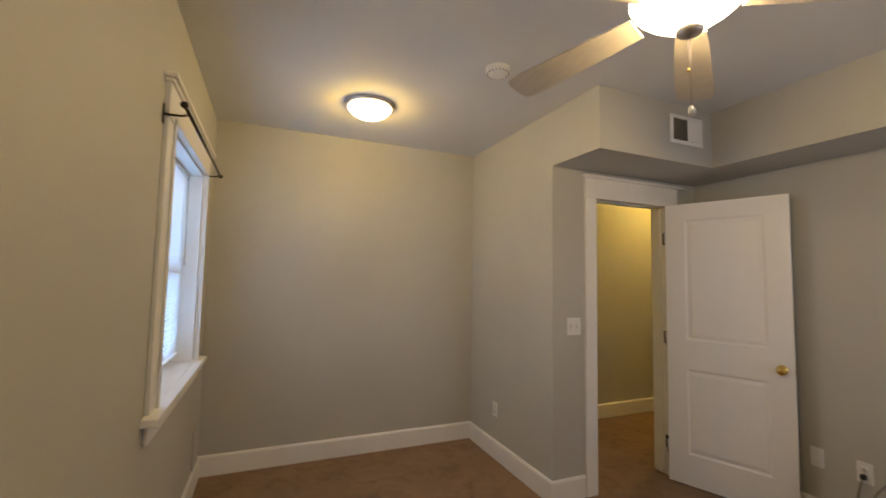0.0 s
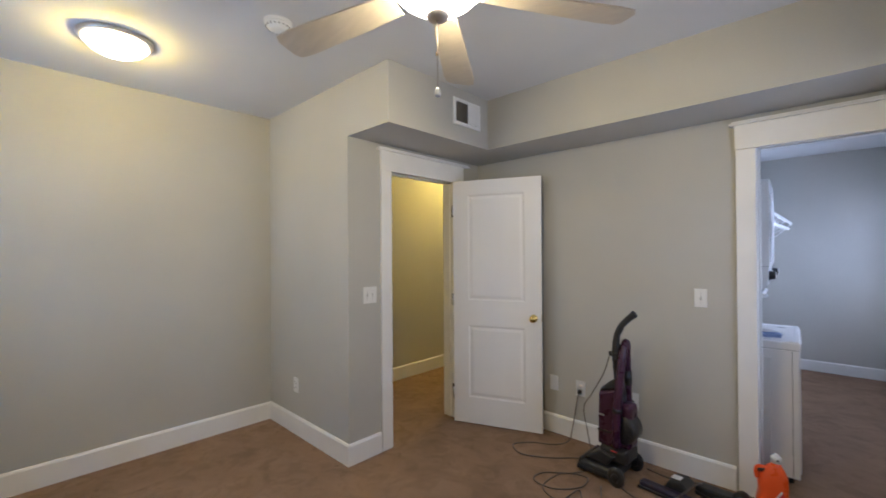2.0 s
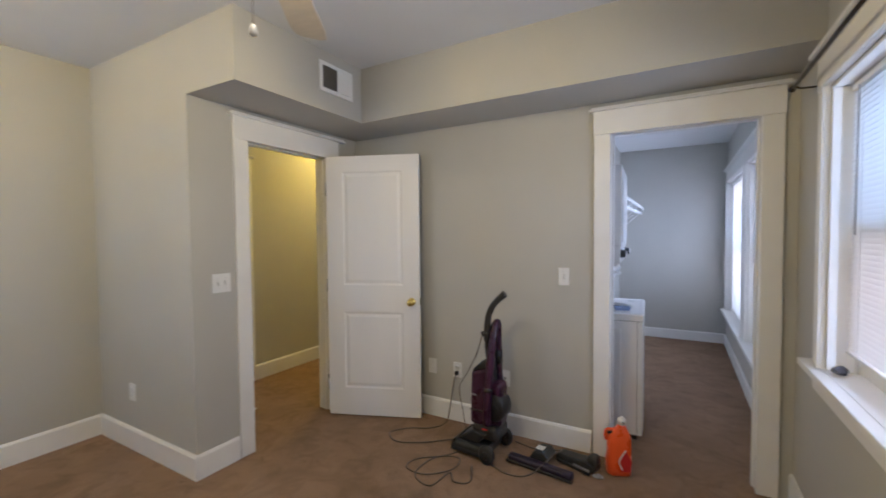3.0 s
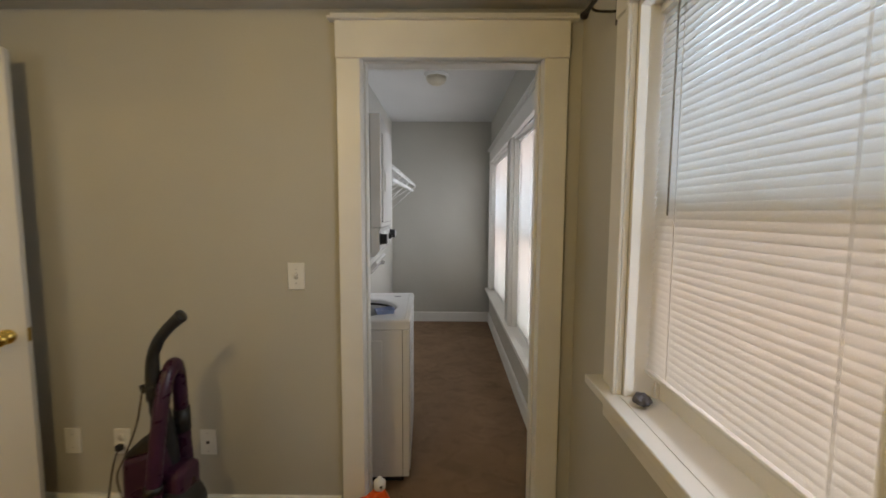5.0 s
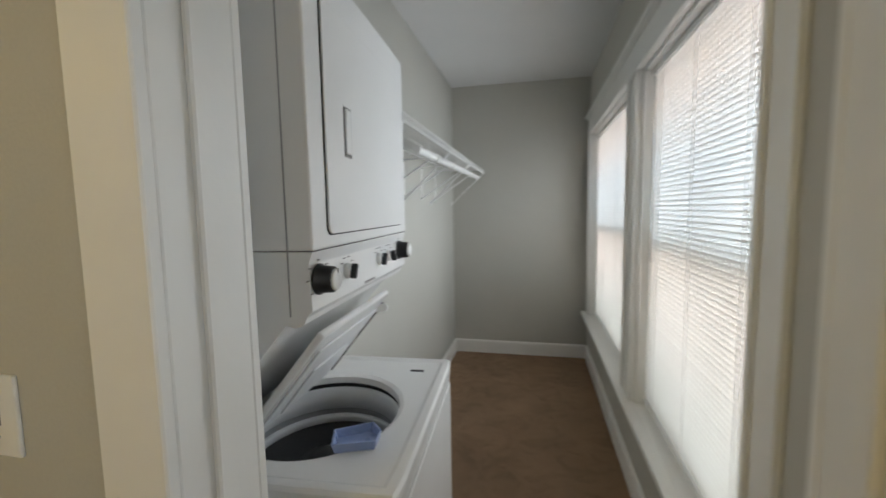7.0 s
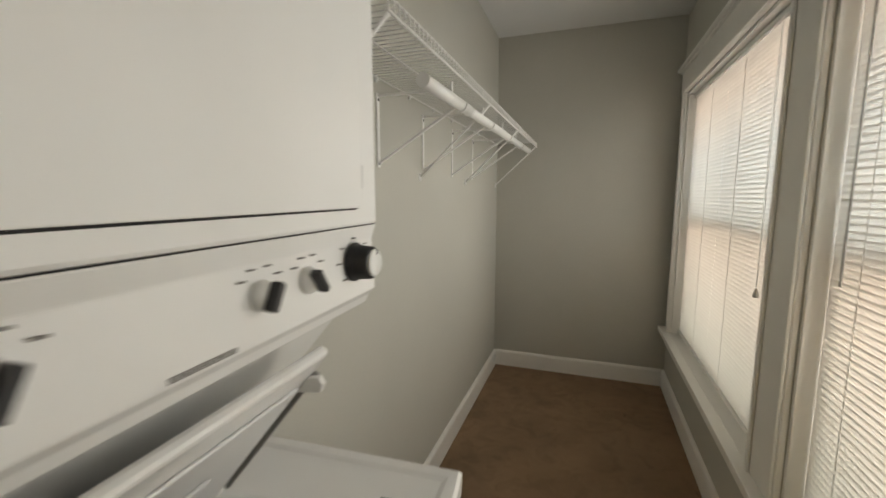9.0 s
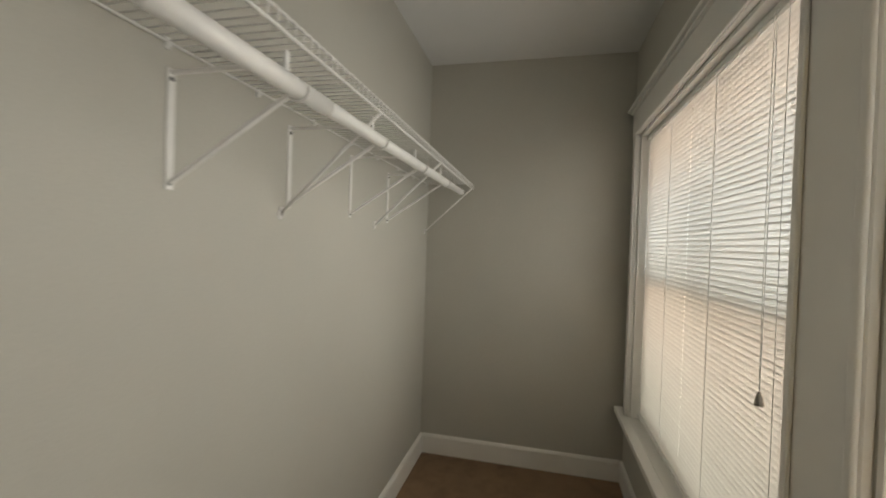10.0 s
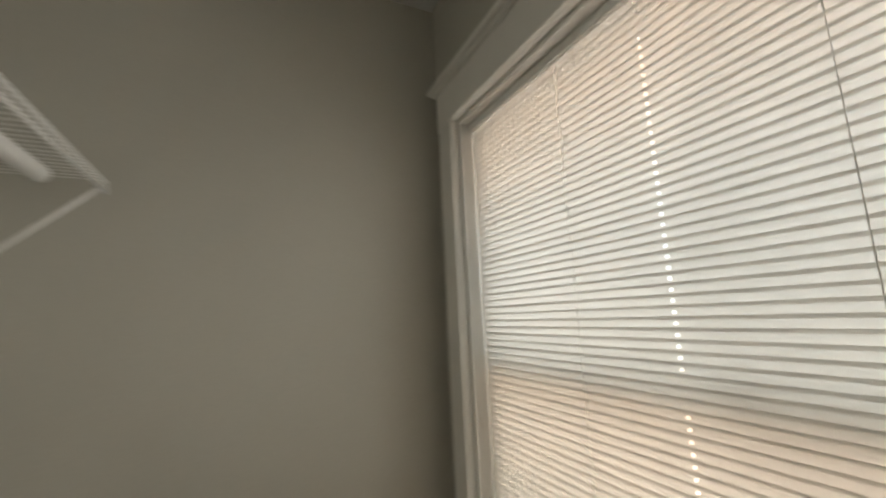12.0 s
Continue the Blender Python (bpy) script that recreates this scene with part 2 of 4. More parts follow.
def prism(outline, depth, axis="y", at=0.0, bevel=0.0, m=None):
    """An outline of two coordinates drawn out along an axis, from at to at + depth."""
    bm = bmesh.new()

    def put(u, w, d):
        return {"x": (d, u, w), "y": (u, d, w), "z": (u, w, d)}[axis]
    a = [bm.verts.new(put(u, w, at)) for u, w in outline]
    b = [bm.verts.new(put(u, w, at + depth)) for u, w in outline]
    bm.faces.new(a)
    bm.faces.new(b[::-1])
    for i in range(len(a)):
        bm.faces.new((a[i], b[i], b[(i + 1) % len(a)], a[(i + 1) % len(a)]))
    bmesh.ops.recalc_face_normals(bm, faces=bm.faces)
    if bevel:
        bmesh.ops.bevel(bm, geom=list(bm.edges), offset=bevel, segments=2, profile=0.5, affect="EDGES")
    if m is not None:
        bmesh.ops.transform(bm, matrix=m, verts=bm.verts)
    return bm


def wall(name, axis, at, thick, span, height, openings=(), mat=None, low=0.0):
    """A wall across the axis from at to at + thick, along span, with openings (u0, u1, z0, z1) cut through."""
    us = sorted({span[0], span[1], *[u for o in openings for u in o[:2]]})
    zs = sorted({low, height, *[z for o in openings for z in o[2:]]})
    bm = bmesh.new()
    for u0, u1 in zip(us, us[1:]):
        for z0, z1 in zip(zs, zs[1:]):
            if any(o[0] <= u0 and u1 <= o[1] and o[2] <= z0 and z1 <= o[3] for o in openings):
                continue
            if axis == "x":
                box(bm, (at, u0, z0), (at + thick, u1, z1))
            else:
                box(bm, (u0, at, z0), (u1, at + thick, z1))
    bmesh.ops.remove_doubles(bm, verts=bm.verts, dist=1e-5)
    faces = {}
    for f in bm.faces:
        faces.setdefault(tuple(round(c, 4) for c in f.calc_center_median()), []).append(f)
    bmesh.ops.delete(bm, geom=[f for fs in faces.values() if len(fs) > 1 for f in fs], context="FACES_ONLY")
    bmesh.ops.recalc_face_normals(bm, faces=bm.faces)
    return tagged(part(name, bm, mat or WALL), "greige painted plaster wall", "wall", kind="structure")


# ---- plan ----
XE, XW, YS, YF = 0.725, -3.45, -3.60, 3.56      # east, west, south walls, far laundry wall
YB, XD, XL = -1.42, -2.25, -0.53                # hall block's south face, hall door wall, laundry's left wall
H, HL, HS = 2.62, 2.555, 2.237                  # ceilings of room and laundry, underside of the soffits
LD = (-0.18, 0.567, 2.05)                       # laundry doorway
HD = (-1.05, -0.335, 2.045)                     # hall doorway
RW = (-1.27, -0.50, 0.85, 2.02)                 # room's east window
LW1, LW2 = (0.61, 1.70, 0.45, 2.03), (1.90, 3.40, 0.45, 2.03)
SW = (-2.98, -2.00, 0.905, 2.085)                 # room's south window

bm = boxes(((XW - 0.2, YS - 0.2, -0.1), (XE + 0.2, YF + 0.2, 0.0)))
tagged(part("floor", bm, CARPET), "brown cut-pile carpet with darker worn patches", "carpet", kind="structure")
wall("wall_east", "x", XE, 0.20, (YS - 0.2, YF + 0.2), 2.75, [RW, LW1, LW2])
wall("wall_west", "x", XW - 0.2, 0.20, (YS - 0.2, YF + 0.2), 2.75)
wall("wall_south", "y", YS - 0.2, 0.20, (XW, XE), 2.75, [SW])
wall("wall_laundry_door", "y", 0.0, 0.14, (XD, XE), 2.75, [(LD[0] - 0.02, LD[1] + 0.02, 0.0, LD[2] + 0.02)])
wall("wall_hall_door", "x", XD - 0.12, 0.12, (YB, 2.0), 2.75, [(HD[0] - 0.02, HD[1] + 0.02, 0.0, HD[2] + 0.02)])
wall("wall_hall_side", "y", YB, 0.12, (XW, XD - 0.12), 2.75)
wall("wall_hall_end", "y", 2.0, 0.12, (XW, XD), 2.75)
wall("wall_laundry_left", "x", XL - 0.12, 0.12, (1.031, YF), 2.75)
wall("wall_alcove_side", "y", 1.031, 0.12, (-0.90, XL - 0.12), 2.75)
wall("wall_alcove_back", "x", -0.90, 0.12, (0.14, 1.031), 2.75)
wall("wall_laundry_far", "y", YF, 0.20, (XL - 0.12, XE), 2.75)


def ceiling(name, a, b, z):
    tagged(part(name, boxes(((a[0], a[1], z), (b[0], b[1], z + 0.1))), CEIL), "white painted plaster ceiling", "ceiling", kind="structure")


ceiling("ceiling_room", (XW, YS), (XE, 0.0), H)
ceiling("ceiling_hall", (XW, 0.0), (XD - 0.12, 2.0), H)
ceiling("ceiling_laundry", (-0.90, 0.14), (XE, YF), HL)
# added slab, never in view, keeps sky and sun from leaking in
tagged(part("light_block_slab", boxes(((XW - 0.3, YS - 0.3, 2.76), (XE + 0.3, YF + 0.3, 2.9))), CEIL), "plain unseen slab above the ceilings, added to block outside light", "roof", kind="structure")
bm = boxes(((XD, YB, HS), (-1.81, 0.0, H)))
tagged(part("soffit_hall_door", bm, WALL), "greige boxed soffit above the hall door", "soffit", kind="structure")
bm = boxes(((-1.81, -0.43, HS), (XE, 0.0, H)))
tagged(part("soffit_laundry_door", bm, WALL), "greige boxed soffit along the wall", "soffit", kind="structure")


def baseboard(a, b, inward, h=0.145):
    """A baseboard along a wall from a to b; inward is the side that it stands out to."""
    (x0, y0), (x1, y1) = a, b
    t = 0.018
    if abs(x1 - x0) > abs(y1 - y0):
        prof = [(y0, 0.0), (y0 + inward * t, 0.0), (y0 + inward * t, h - 0.014), (y0 + inward * (t - 0.007), h - 0.003), (y0 + inward * 0.006, h), (y0, h)]
        bm = prism(prof, x1 - x0, "x", x0)
    else:
        prof = [(x0, 0.0), (x0 + inward * t, 0.0), (x0 + inward * t, h - 0.014), (x0 + inward * (t - 0.007), h - 0.003), (x0 + inward * 0.006, h), (x0, h)]
        bm = prism(prof, y1 - y0, "y", y0)
    tagged(part("baseboard", bm, TRIM), "white painted wooden baseboard along the carpet", "baseboard", kind="structure")


baseboard((XW, YS), (XW, YB), 1)
baseboard((XW + 0.018, YB), (XD + 0.018, YB), -1)
baseboard((XD, YB), (XD, HD[0] - 0.105), 1)
baseboard((XW + 0.018, YS), (XE - 0.018, YS), 1)
baseboard((XD, 0.0), (LD[0] - 0.11, 0.0), -1)
baseboard((XE, YS), (XE, -0.0), -1)
baseboard((XW, YB + 0.12), (XW, 2.0), 1)
baseboard((XL, 1.032), (XL, YF), 1, 0.125)
baseboard((XL + 0.018, YF), (XE - 0.018, YF), -1, 0.125)
baseboard((XE, 0.16), (XE, YF), -1, 0.125)


# ---- doors and their casings ----
def casing_set(name, axis, at, out, u0, u1, top, label, cap_end=None, w=0.098, head=0.145, low=0.0):
    """Flat casing round an opening on one face of a wall: two legs, a head and a cornice cap."""
    t = 0.02
    root = thing(name, label, "door casing", kind="structure")

    def bar(nm, ua, ub, za, zb, depth, bev=0.003):
        a, b = (at, ua, za), (at + out * depth, ub, zb)
        if axis == "y":
            a, b = (ua, at, za), (ub, at + out * depth, zb)
        part(nm, boxes((a, b), bevel=bev), TRIM, root)
    bar("casing_leg", u0 - w, u0, low, top, t)
    bar("casing_leg", u1, u1 + w, low, top, t)
    bar("casing_head", u0 - w - 0.004, u1 + w + 0.004, top, top + head, t + 0.004)
    e = u1 + w + 0.03 if cap_end is None else cap_end
    bar("cornice_cap", u0 - w - 0.03, e, top + head, top + head + 0.012, 0.042)
    bar("cornice_cap", u0 - w - 0.018, e - 0.012, top + head + 0.012, top + head + 0.024, 0.034)
    return root


def jamb(name, axis, a, b, u0, u1, top, label, stop):
    """The lining of a doorway through a wall, from face a to face b, with a stop strip."""
    root = thing(name, label, "door jamb", kind="structure")
    t = 0.02
    for nm, (ua, ub, za, zb) in (("jamb_side", (u0 - t, u0, 0, top)), ("jamb_side", (u1, u1 + t, 0, top)), ("jamb_head", (u0 - t, u1 + t, top, top + t))):
        p, q = ((a, ua, za), (b, ub, zb)) if axis == "x" else ((ua, a, za), (ub, b, zb))
        part(nm, boxes((p, q), bevel=0.002), TRIM, root)
    s0, s1 = stop
    for nm, (ua, ub, za, zb) in (("stop_strip", (u0, u0 + 0.011, 0, top)), ("stop_strip", (u1 - 0.011, u1, 0, top)), ("stop_strip", (u0 + 0.011, u1 - 0.011, top - 0.011, top))):
        p, q = ((s0, ua, za), (s1, ub, zb)) if axis == "x" else ((ua, s0, za), (ub, s1, zb))
        part(nm, boxes((p, q), bevel=0.003), TRIM, root)
    return root


casing_set("laundry_doorway_casing", "y", 0.0, -1, LD[0], LD[1], LD[2] - 0.012, "white painted flat casing with cornice round the laundry doorway", cap_end=0.70)
casing_set("laundry_inner_casing", "y", 0.14, 1, LD[0], LD[1] - 0.0, LD[2], "white painted flat casing inside the laundry", cap_end=0.69, head=0.10)
jamb("laundry_doorway_jamb", "y", 0.0, 0.14, LD[0], LD[1], LD[2], "white painted jamb lining with stop strips", (0.050, 0.085))
casing_set("hall_doorway_casing", "x", XD, 1, HD[0], HD[1], HD[2] - 0.005, "white painted flat casing with cornice round the hall doorway", cap_end=-0.165)
jamb("hall_doorway_jamb", "x", XD - 0.12, XD, HD[0], HD[1], HD[2], "white painted jamb lining of the hall doorway", (XD - 0.085, XD - 0.05))
hinges = thing("hinge_set", "dark metal hinge leaves let into the hall doorway jamb", "hinge", kind="structure")
for z in (0.25, 1.03, 1.79):
    part("hinge_leaf", boxes(((XD - 0.034, HD[1] - 0.0022, z - 0.045), (XD + 0.001, HD[1] - 0.0002, z + 0.045)), bevel=0.0006), BRONZE, hinges)
casing_set("hall_inner_casing", "x", XD - 0.12, -1, HD[0], HD[1], HD[2], "white painted flat casing on the hall side")
casing_set("hall_side_door_casing", "x", XW, 1, -1.02, -0.27, 2.04, "white painted casing of another door in the hall")


def panel_face(bm, w, t, side, zs, inset):
    """Recessed moulded panels pressed into one face of a door slab."""
    y = side * t / 2
    for z0, z1 in zs:
        rings = []
        for d, k in ((0.0, 0.0), (0.012, 0.007), (0.020, 0.007), (0.040, 0.002)):
            u0, u1 = inset + d, w - inset - d
            rings.append([bm.verts.new((u, y - side * k, z)) for u, z in ((u0, z0 + d), (u1, z0 + d), (u1, z1 - d), (u0, z1 - d))])
        for a, b in zip(rings, rings[1:]):
            for i in range(4):
                bm.faces.new((a[i], a[(i + 1) % 4], b[(i + 1) % 4], b[i]))
        bm.faces.new(rings[-1])


def door_slab(w, h, t, zs, inset):
    bm = bmesh.new()
    us = [0, inset, w - inset, w]
    hs = [0] + [z for p in zs for z in p] + [h]
    for side in (1, -1):
        for i in range(3):
            for j in range(len(hs) - 1):
                if i == 1 and j % 2 == 1:
                    continue
                bm.faces.new([bm.verts.new((u, side * t / 2, z)) for u, z in ((us[i], hs[j]), (us[i + 1], hs[j]), (us[i + 1], hs[j + 1]), (us[i], hs[j + 1]))])
        panel_face(bm, w, t, side, zs, inset)
    c = [(0, -t / 2), (w, -t / 2), (w, t / 2), (0, t / 2)]
    for i in (1, 3):
        (xa, ya), (xb, yb) = c[i], c[(i + 1) % 4]
        bm.faces.new([bm.verts.new(p) for p in ((xa, ya, 0), (xb, yb, 0), (xb, yb, h), (xa, ya, h))])
    for z in (0, h):
        bm.faces.new([bm.verts.new((x, y, z)) for x, y in c])
    bmesh.ops.remove_doubles(bm, verts=bm.verts, dist=1e-4)
    bmesh.ops.recalc_face_normals(bm, faces=bm.faces)
    return bm


def knob_profile():
    return [(0.0, 0.0), (0.031, 0.0), (0.031, 0.005), (0.024, 0.009), (0.012, 0.014), (0.011, 0.028), (0.018, 0.036), (0.026, 0.046),
            (0.0275, 0.054), (0.024, 0.062), (0.014, 0.067), (0.0, 0.068)]


def panel_door(name, m, w, h, label, open_side=True):
    root = thing(name, label, "door", kind="structure")
    root.matrix_basis = m
    slab = part("door_slab", door_slab(w, h, 0.035, [(0.215, 0.815), (1.025, 1.905)], 0.13), DOOR, root)
    for s in (1, -1):
        part("door_knob", lathe(knob_profile(), 24, pose(w - 0.062, s * 0.0175, 0.90, -s * 90)), BRASS, root, "polished brass door knob")
    part("latch_plate", boxes(((w - 0.0005, -0.0125, 0.872), (w + 0.0012, 0.0125, 0.928))), BRASS, root)
    for z in (0.24, 1.02, 1.78):
        bm = tube([(-0.004, -0.022, z - 0.045), (-0.004, -0.022, z + 0.045)], 0.0065, 10)
        box(bm, (-0.0015, -0.0165, z - 0.045), (-0.0003, 0.014, z + 0.045))
        part("hinge", bm, STEEL, root)
    return root


panel_door("door_1", pose(-2.212, -0.385, 0.012, 0, 0, 21.5), 0.735, 2.025, "white two-panel door standing open, with brass knob")
panel_door("door_2", pose(XW + 0.01, -1.015, 0.012, 0, 0, 90), 0.74, 2.02, "white two-panel closed door in the hall")


# ---- windows, their trim and blinds ----
def window_trim(name, place, openings, label, head=0.14, horn=0.055, w=0.11, depth=0.20):
    """Casing, cornice, stool, apron and jamb lining. place(u, d, z): along the wall, out of the room, up."""
    root = thing(name, label, "window", kind="structure")
    z0, z1 = openings[0][2], openings[0][3]
    lo, hi = min(o[0] for o in openings), max(o[1] for o in openings)

    def bar(nm, ua, ub, da, db, za, zb, bev=0.003, seg=1):
        part(nm, boxes((place(ua, da, za), place(ub, db, zb)), bevel=bev, seg=seg), TRIM, root)
    for ua, ub in ((lo - w, lo), (hi, hi + w)):
        bar("window_casing", ua, ub, -0.018, 0.0, z0 + 0.002, z1)
    for ua, ub in ((lo - 0.022, lo), (hi, hi + 0.022)):
        bar("casing_bead", ua, ub, -0.030, -0.019, z0 + 0.002, z1, 0.004, 2)
    for o, p in zip(openings, openings[1:]):
        bar("mullion_casing", o[1] + 0.002, p[0] - 0.002, -0.020, -0.0005, z0 + 0.002, z1)
        for c in (o[1] + 0.002, p[0] - 0.024):
            bar("casing_bead", c, c + 0.022, -0.031, -0.021, z0 + 0.002, z1, 0.004, 2)
    bar("head_casing", lo - w - 0.003, hi + w + 0.003, -0.022, 0.0, z1, z1 + head)
    bar("head_bead", lo - 0.022, hi + 0.022, -0.032, -0.0225, z1, z1 + 0.022, 0.004, 2)
    bar("cornice_cap", lo - w - 0.032, hi + w + 0.032, -0.048, 0.0, z1 + head + 0.013, z1 + head + 0.032)
    bar("cornice_cap", lo - w - 0.018, hi + w + 0.018, -0.034, 0.0, z1 + head, z1 + head + 0.013)
    bar("window_sill", lo - w - horn, hi + w + horn, -0.060, 0.0, z0 - 0.028, z0 + 0.002, 0.004, 2)
    bar("apron", lo - w + 0.005, hi + w - 0.005, -0.018, 0.0, z0 - 0.028 - 0.085, z0 - 0.0285)
    for u0, u1, *_ in openings:
        bar("sill_board", u0, u1, -0.012, depth, z0 - 0.02, z0 + 0.0035, 0.001)
        bar("jamb_lining", u0, u0 + 0.014, 0.0, depth, z0 + 0.0035, z1 - 0.014, 0.001)
        bar("jamb_lining", u1 - 0.014, u1, 0.0, depth, z0 + 0.0035, z1 - 0.014, 0.001)
        bar("jamb_lining", u0, u1, 0.0, depth, z1 - 0.014, z1, 0.001)
    return root


def window_sash(name, where, o, zm, label, shift=0.0):
    """A double-hung window: upper sash outside, lower sash inside, each with stiles, rails and a pane."""
    def place(u, d, z):
        return where(u, d + shift, z)
    root = thing(name, label, "window", kind="structure")
    u0, u1, z0, z1 = o[0] + 0.014, o[1] - 0.014, o[2] + 0.0035, o[3] - 0.014
    for nm, d, za, zb, low, high in (("lower_sash", 0.118, z0, zm + 0.026, 0.065, 0.052), ("upper_sash", 0.152, zm - 0.026, z1, 0.052, 0.045)):
        s = 0.042
        f = part(nm, boxes((place(u0, d, za), place(u0 + s, d + 0.030, zb)), (place(u1 - s, d, za), place(u1, d + 0.030, zb)),
                           (place(u0 + s, d, za), place(u1 - s, d + 0.030, za + low)), (place(u0 + s, d, zb - high), place(u1 - s, d + 0.030, zb))), TRIM, root)
        g = part("pane", boxes((place(u0 + s - 0.005, d + 0.012, za + low - 0.005), place(u1 - s + 0.005, d + 0.016, zb - high + 0.005))), GLASS, f)
        g.visible_shadow = False
    part("sash_lock", boxes((place((u0 + u1) / 2 - 0.03, 0.120, zm + 0.0265), place((u0 + u1) / 2 + 0.03, 0.145, zm + 0.042)), bevel=0.004), STEEL, root)
    for c in (u0 + 0.002, u1 - 0.018):
        part("parting_strip", boxes((place(c, 0.104, z0), place(c + 0.016, 0.1175, z1)), bevel=0.002), TRIM, root)
    return root


def window_blind(place, turn, o, bottom, pitch, tilt, label, group, wand_u=None, cord_u=None, cord_z=None, wand_z=None, ladders=None, holes=(), d=0.088):
    """A mini blind hung inside the window's lining: headrail, curved slats, ladders, bottom rail, wand and cords."""
    u0, u1, top = o[0] + 0.019, o[1] - 0.019, o[3] - 0.016
    root = thing("window_blind", label, "window blind", group=group)
    part("headrail", boxes((place(u0, d - 0.014, top - 0.026), place(u1, d + 0.014, top)), bevel=0.002), PLASTICW, root)
    w, half = 0.0254, (u1 - u0) / 2
    bm = bmesh.new()
    rows = []
    cuts = [-half] + [h - (u0 + u1) / 2 + e for h in holes for e in (-0.0026, 0.0026)] + [half]
    for k in range(6):
        a = (k / 5 - 0.5) * 0.16
        y, z = 0.160 * math.sin(a), 0.160 * (math.cos(a) - math.cos(0.08))
        rows.append([bm.verts.new((x, y, z)) for x in cuts])
    for k, (a, b) in enumerate(zip(rows, rows[1:])):
        for q in range(len(cuts) - 1):
            if q % 2 == 0 or k != 2:
                bm.faces.new((a[q], a[q + 1], b[q + 1], b[q])).smooth = True
    me = bpy.data.meshes.new("slat")
    bm.to_mesh(me)
    bm.free()
    me.materials.append(SLAT)
    z = top - 0.038
    rng = random.Random(int(100 * o[0]) + 7)
    n = 0
    c = place((u0 + u1) / 2, d, 0)
    while z > bottom + 0.020:
        ob = new("slat", me)
        ob.parent = root
        ob.matrix_basis = pose(c[0], c[1], z, 0, 0, turn) @ pose(0, 0, 0, tilt + rng.uniform(-1.2, 1.2), rng.uniform(-0.08, 0.08), 0)
        z -= pitch
        n += 1
    part("bottom_rail", boxes((place(u0, d - 0.012, bottom), place(u1, d + 0.012, bottom + 0.011)), bevel=0.003), PLASTICW, root)
    width = u1 - u0
    for u in ladders or [u0 + width * f for f in ((0.14, 0.5, 0.86) if width > 0.9 else (0.17, 0.83))]:
        bm = bmesh.new()
        for dd in (-0.013, 0.013):
            tube([place(u, d + dd, bottom + 0.005), place(u, d + dd, top - 0.02)], 0.0009, 5, bm, caps=False)
        part("ladder_cord", bm, PLASTICW, root)
    if wand_u is not None:
        bm = tube([place(wand_u, d - 0.022, top - 0.030), place(wand_u + 0.002, d - 0.024, wand_z)], 0.0026, 6)
        part("tilt_wand", bm, WAND, root, "grey plastic tilt wand")
    if cord_u is not None:
        bm = bmesh.new()
        for s in (-1, 1):
            tube(curve([place(cord_u + s * 0.006, d - 0.020, top - 0.02), place(cord_u + s * 0.007, d - 0.021, 0.6 * top + 0.4 * cord_z), place(cord_u + s * 0.002, d - 0.021, cord_z + 0.09), place(cord_u, d - 0.021, cord_z + 0.03)], 4), 0.0011, 5, bm)
        cord = part("lift_cord", bm, PLASTICW, root)
        part("tassel", lathe([(0.0, 0.0), (0.010, 0.0), (0.0105, 0.006), (0.006, 0.026), (0.003, 0.034), (0.0, 0.034)], 12, Matrix.Translation(place(cord_u, d - 0.021, cord_z))), WAND, cord, "grey plastic cord tassel")
    return root


def east(u, d, z):
    return (XE + d, u, z)


def south(u, d, z):
    return (u, YS - d, z)


window_trim("window_1_trim", east, [RW], "white painted window casing with deep sill and cornice", horn=0.06)
window_sash("window_1", east, RW, 1.425, "white double-hung window behind a closed blind", -0.018)
window_trim("window_2_trim", east, [LW1, LW2], "white painted casing joining two laundry windows above one long sill", horn=0.045)
window_sash("window_2", east, LW1, 1.24, "white double-hung laundry window behind a closed blind", -0.035)
window_sash("window_3", east, LW2, 1.24, "white double-hung laundry window behind a closed blind", -0.035)
window_trim("window_4_trim", south, [SW], "white painted window casing with sill and cornice")
window_sash("window_4", south, SW, 1.47, "white double-hung window lit by daylight")
window_blind(east, 90, RW, 0.932, 0.0205, -71, "white mini blind lowered in the room window, slats nearly closed", "white mini blinds", wand_u=-0.63, wand_z=1.41, d=0.068)
window_blind(east, 90, LW1, 0.475, 0.0192, 86, "white mini blind lowered over the laundry window beside the doorway", "white mini blinds", wand_u=1.585, wand_z=1.16, d=0.045)
window_blind(east, 90, LW2, 0.475, 0.0192, 86, "white mini blind lowered over the wide laundry window", "white mini blinds", cord_u=2.105, cord_z=1.01, ladders=(2.06, 2.472, 2.959), holes=(2.740,), d=0.045)
window_blind(south, 0, SW, 0.955, 0.0205, 62, "white mini blind in the window by the corner", "white mini blinds", wand_u=-2.9, wand_z=1.5)

# daylight and the neighbouring wall, far out of focus behind the blinds
LAWN = (0.50, 0.51, 0.50)
BRICK, PEACH, HAZE, SKYW = (0.96, 0.67, 0.54), (0.98, 0.86, 0.83), (0.93, 0.97, 1.04), (0.78, 0.92, 1.12)


def backdrop(name, a, b, bands, strength, label):
    """An upright glowing sheet of plain daylight outside a window, from a to b on the plan."""
    bm = bmesh.new()
    bm.faces.new([bm.verts.new(p) for p in ((*a, -0.2), (*b, -0.2), (*b, 3.8), (*a, 3.8))])
    m = backdrop_material(name + "_glow", bands)
    m.node_tree.nodes["Principled BSDF"].inputs["Emission Strength"].default_value = WINDOW_GLOW * strength
    tagged(part(name, bm, m), label, "backdrop", kind="structure")


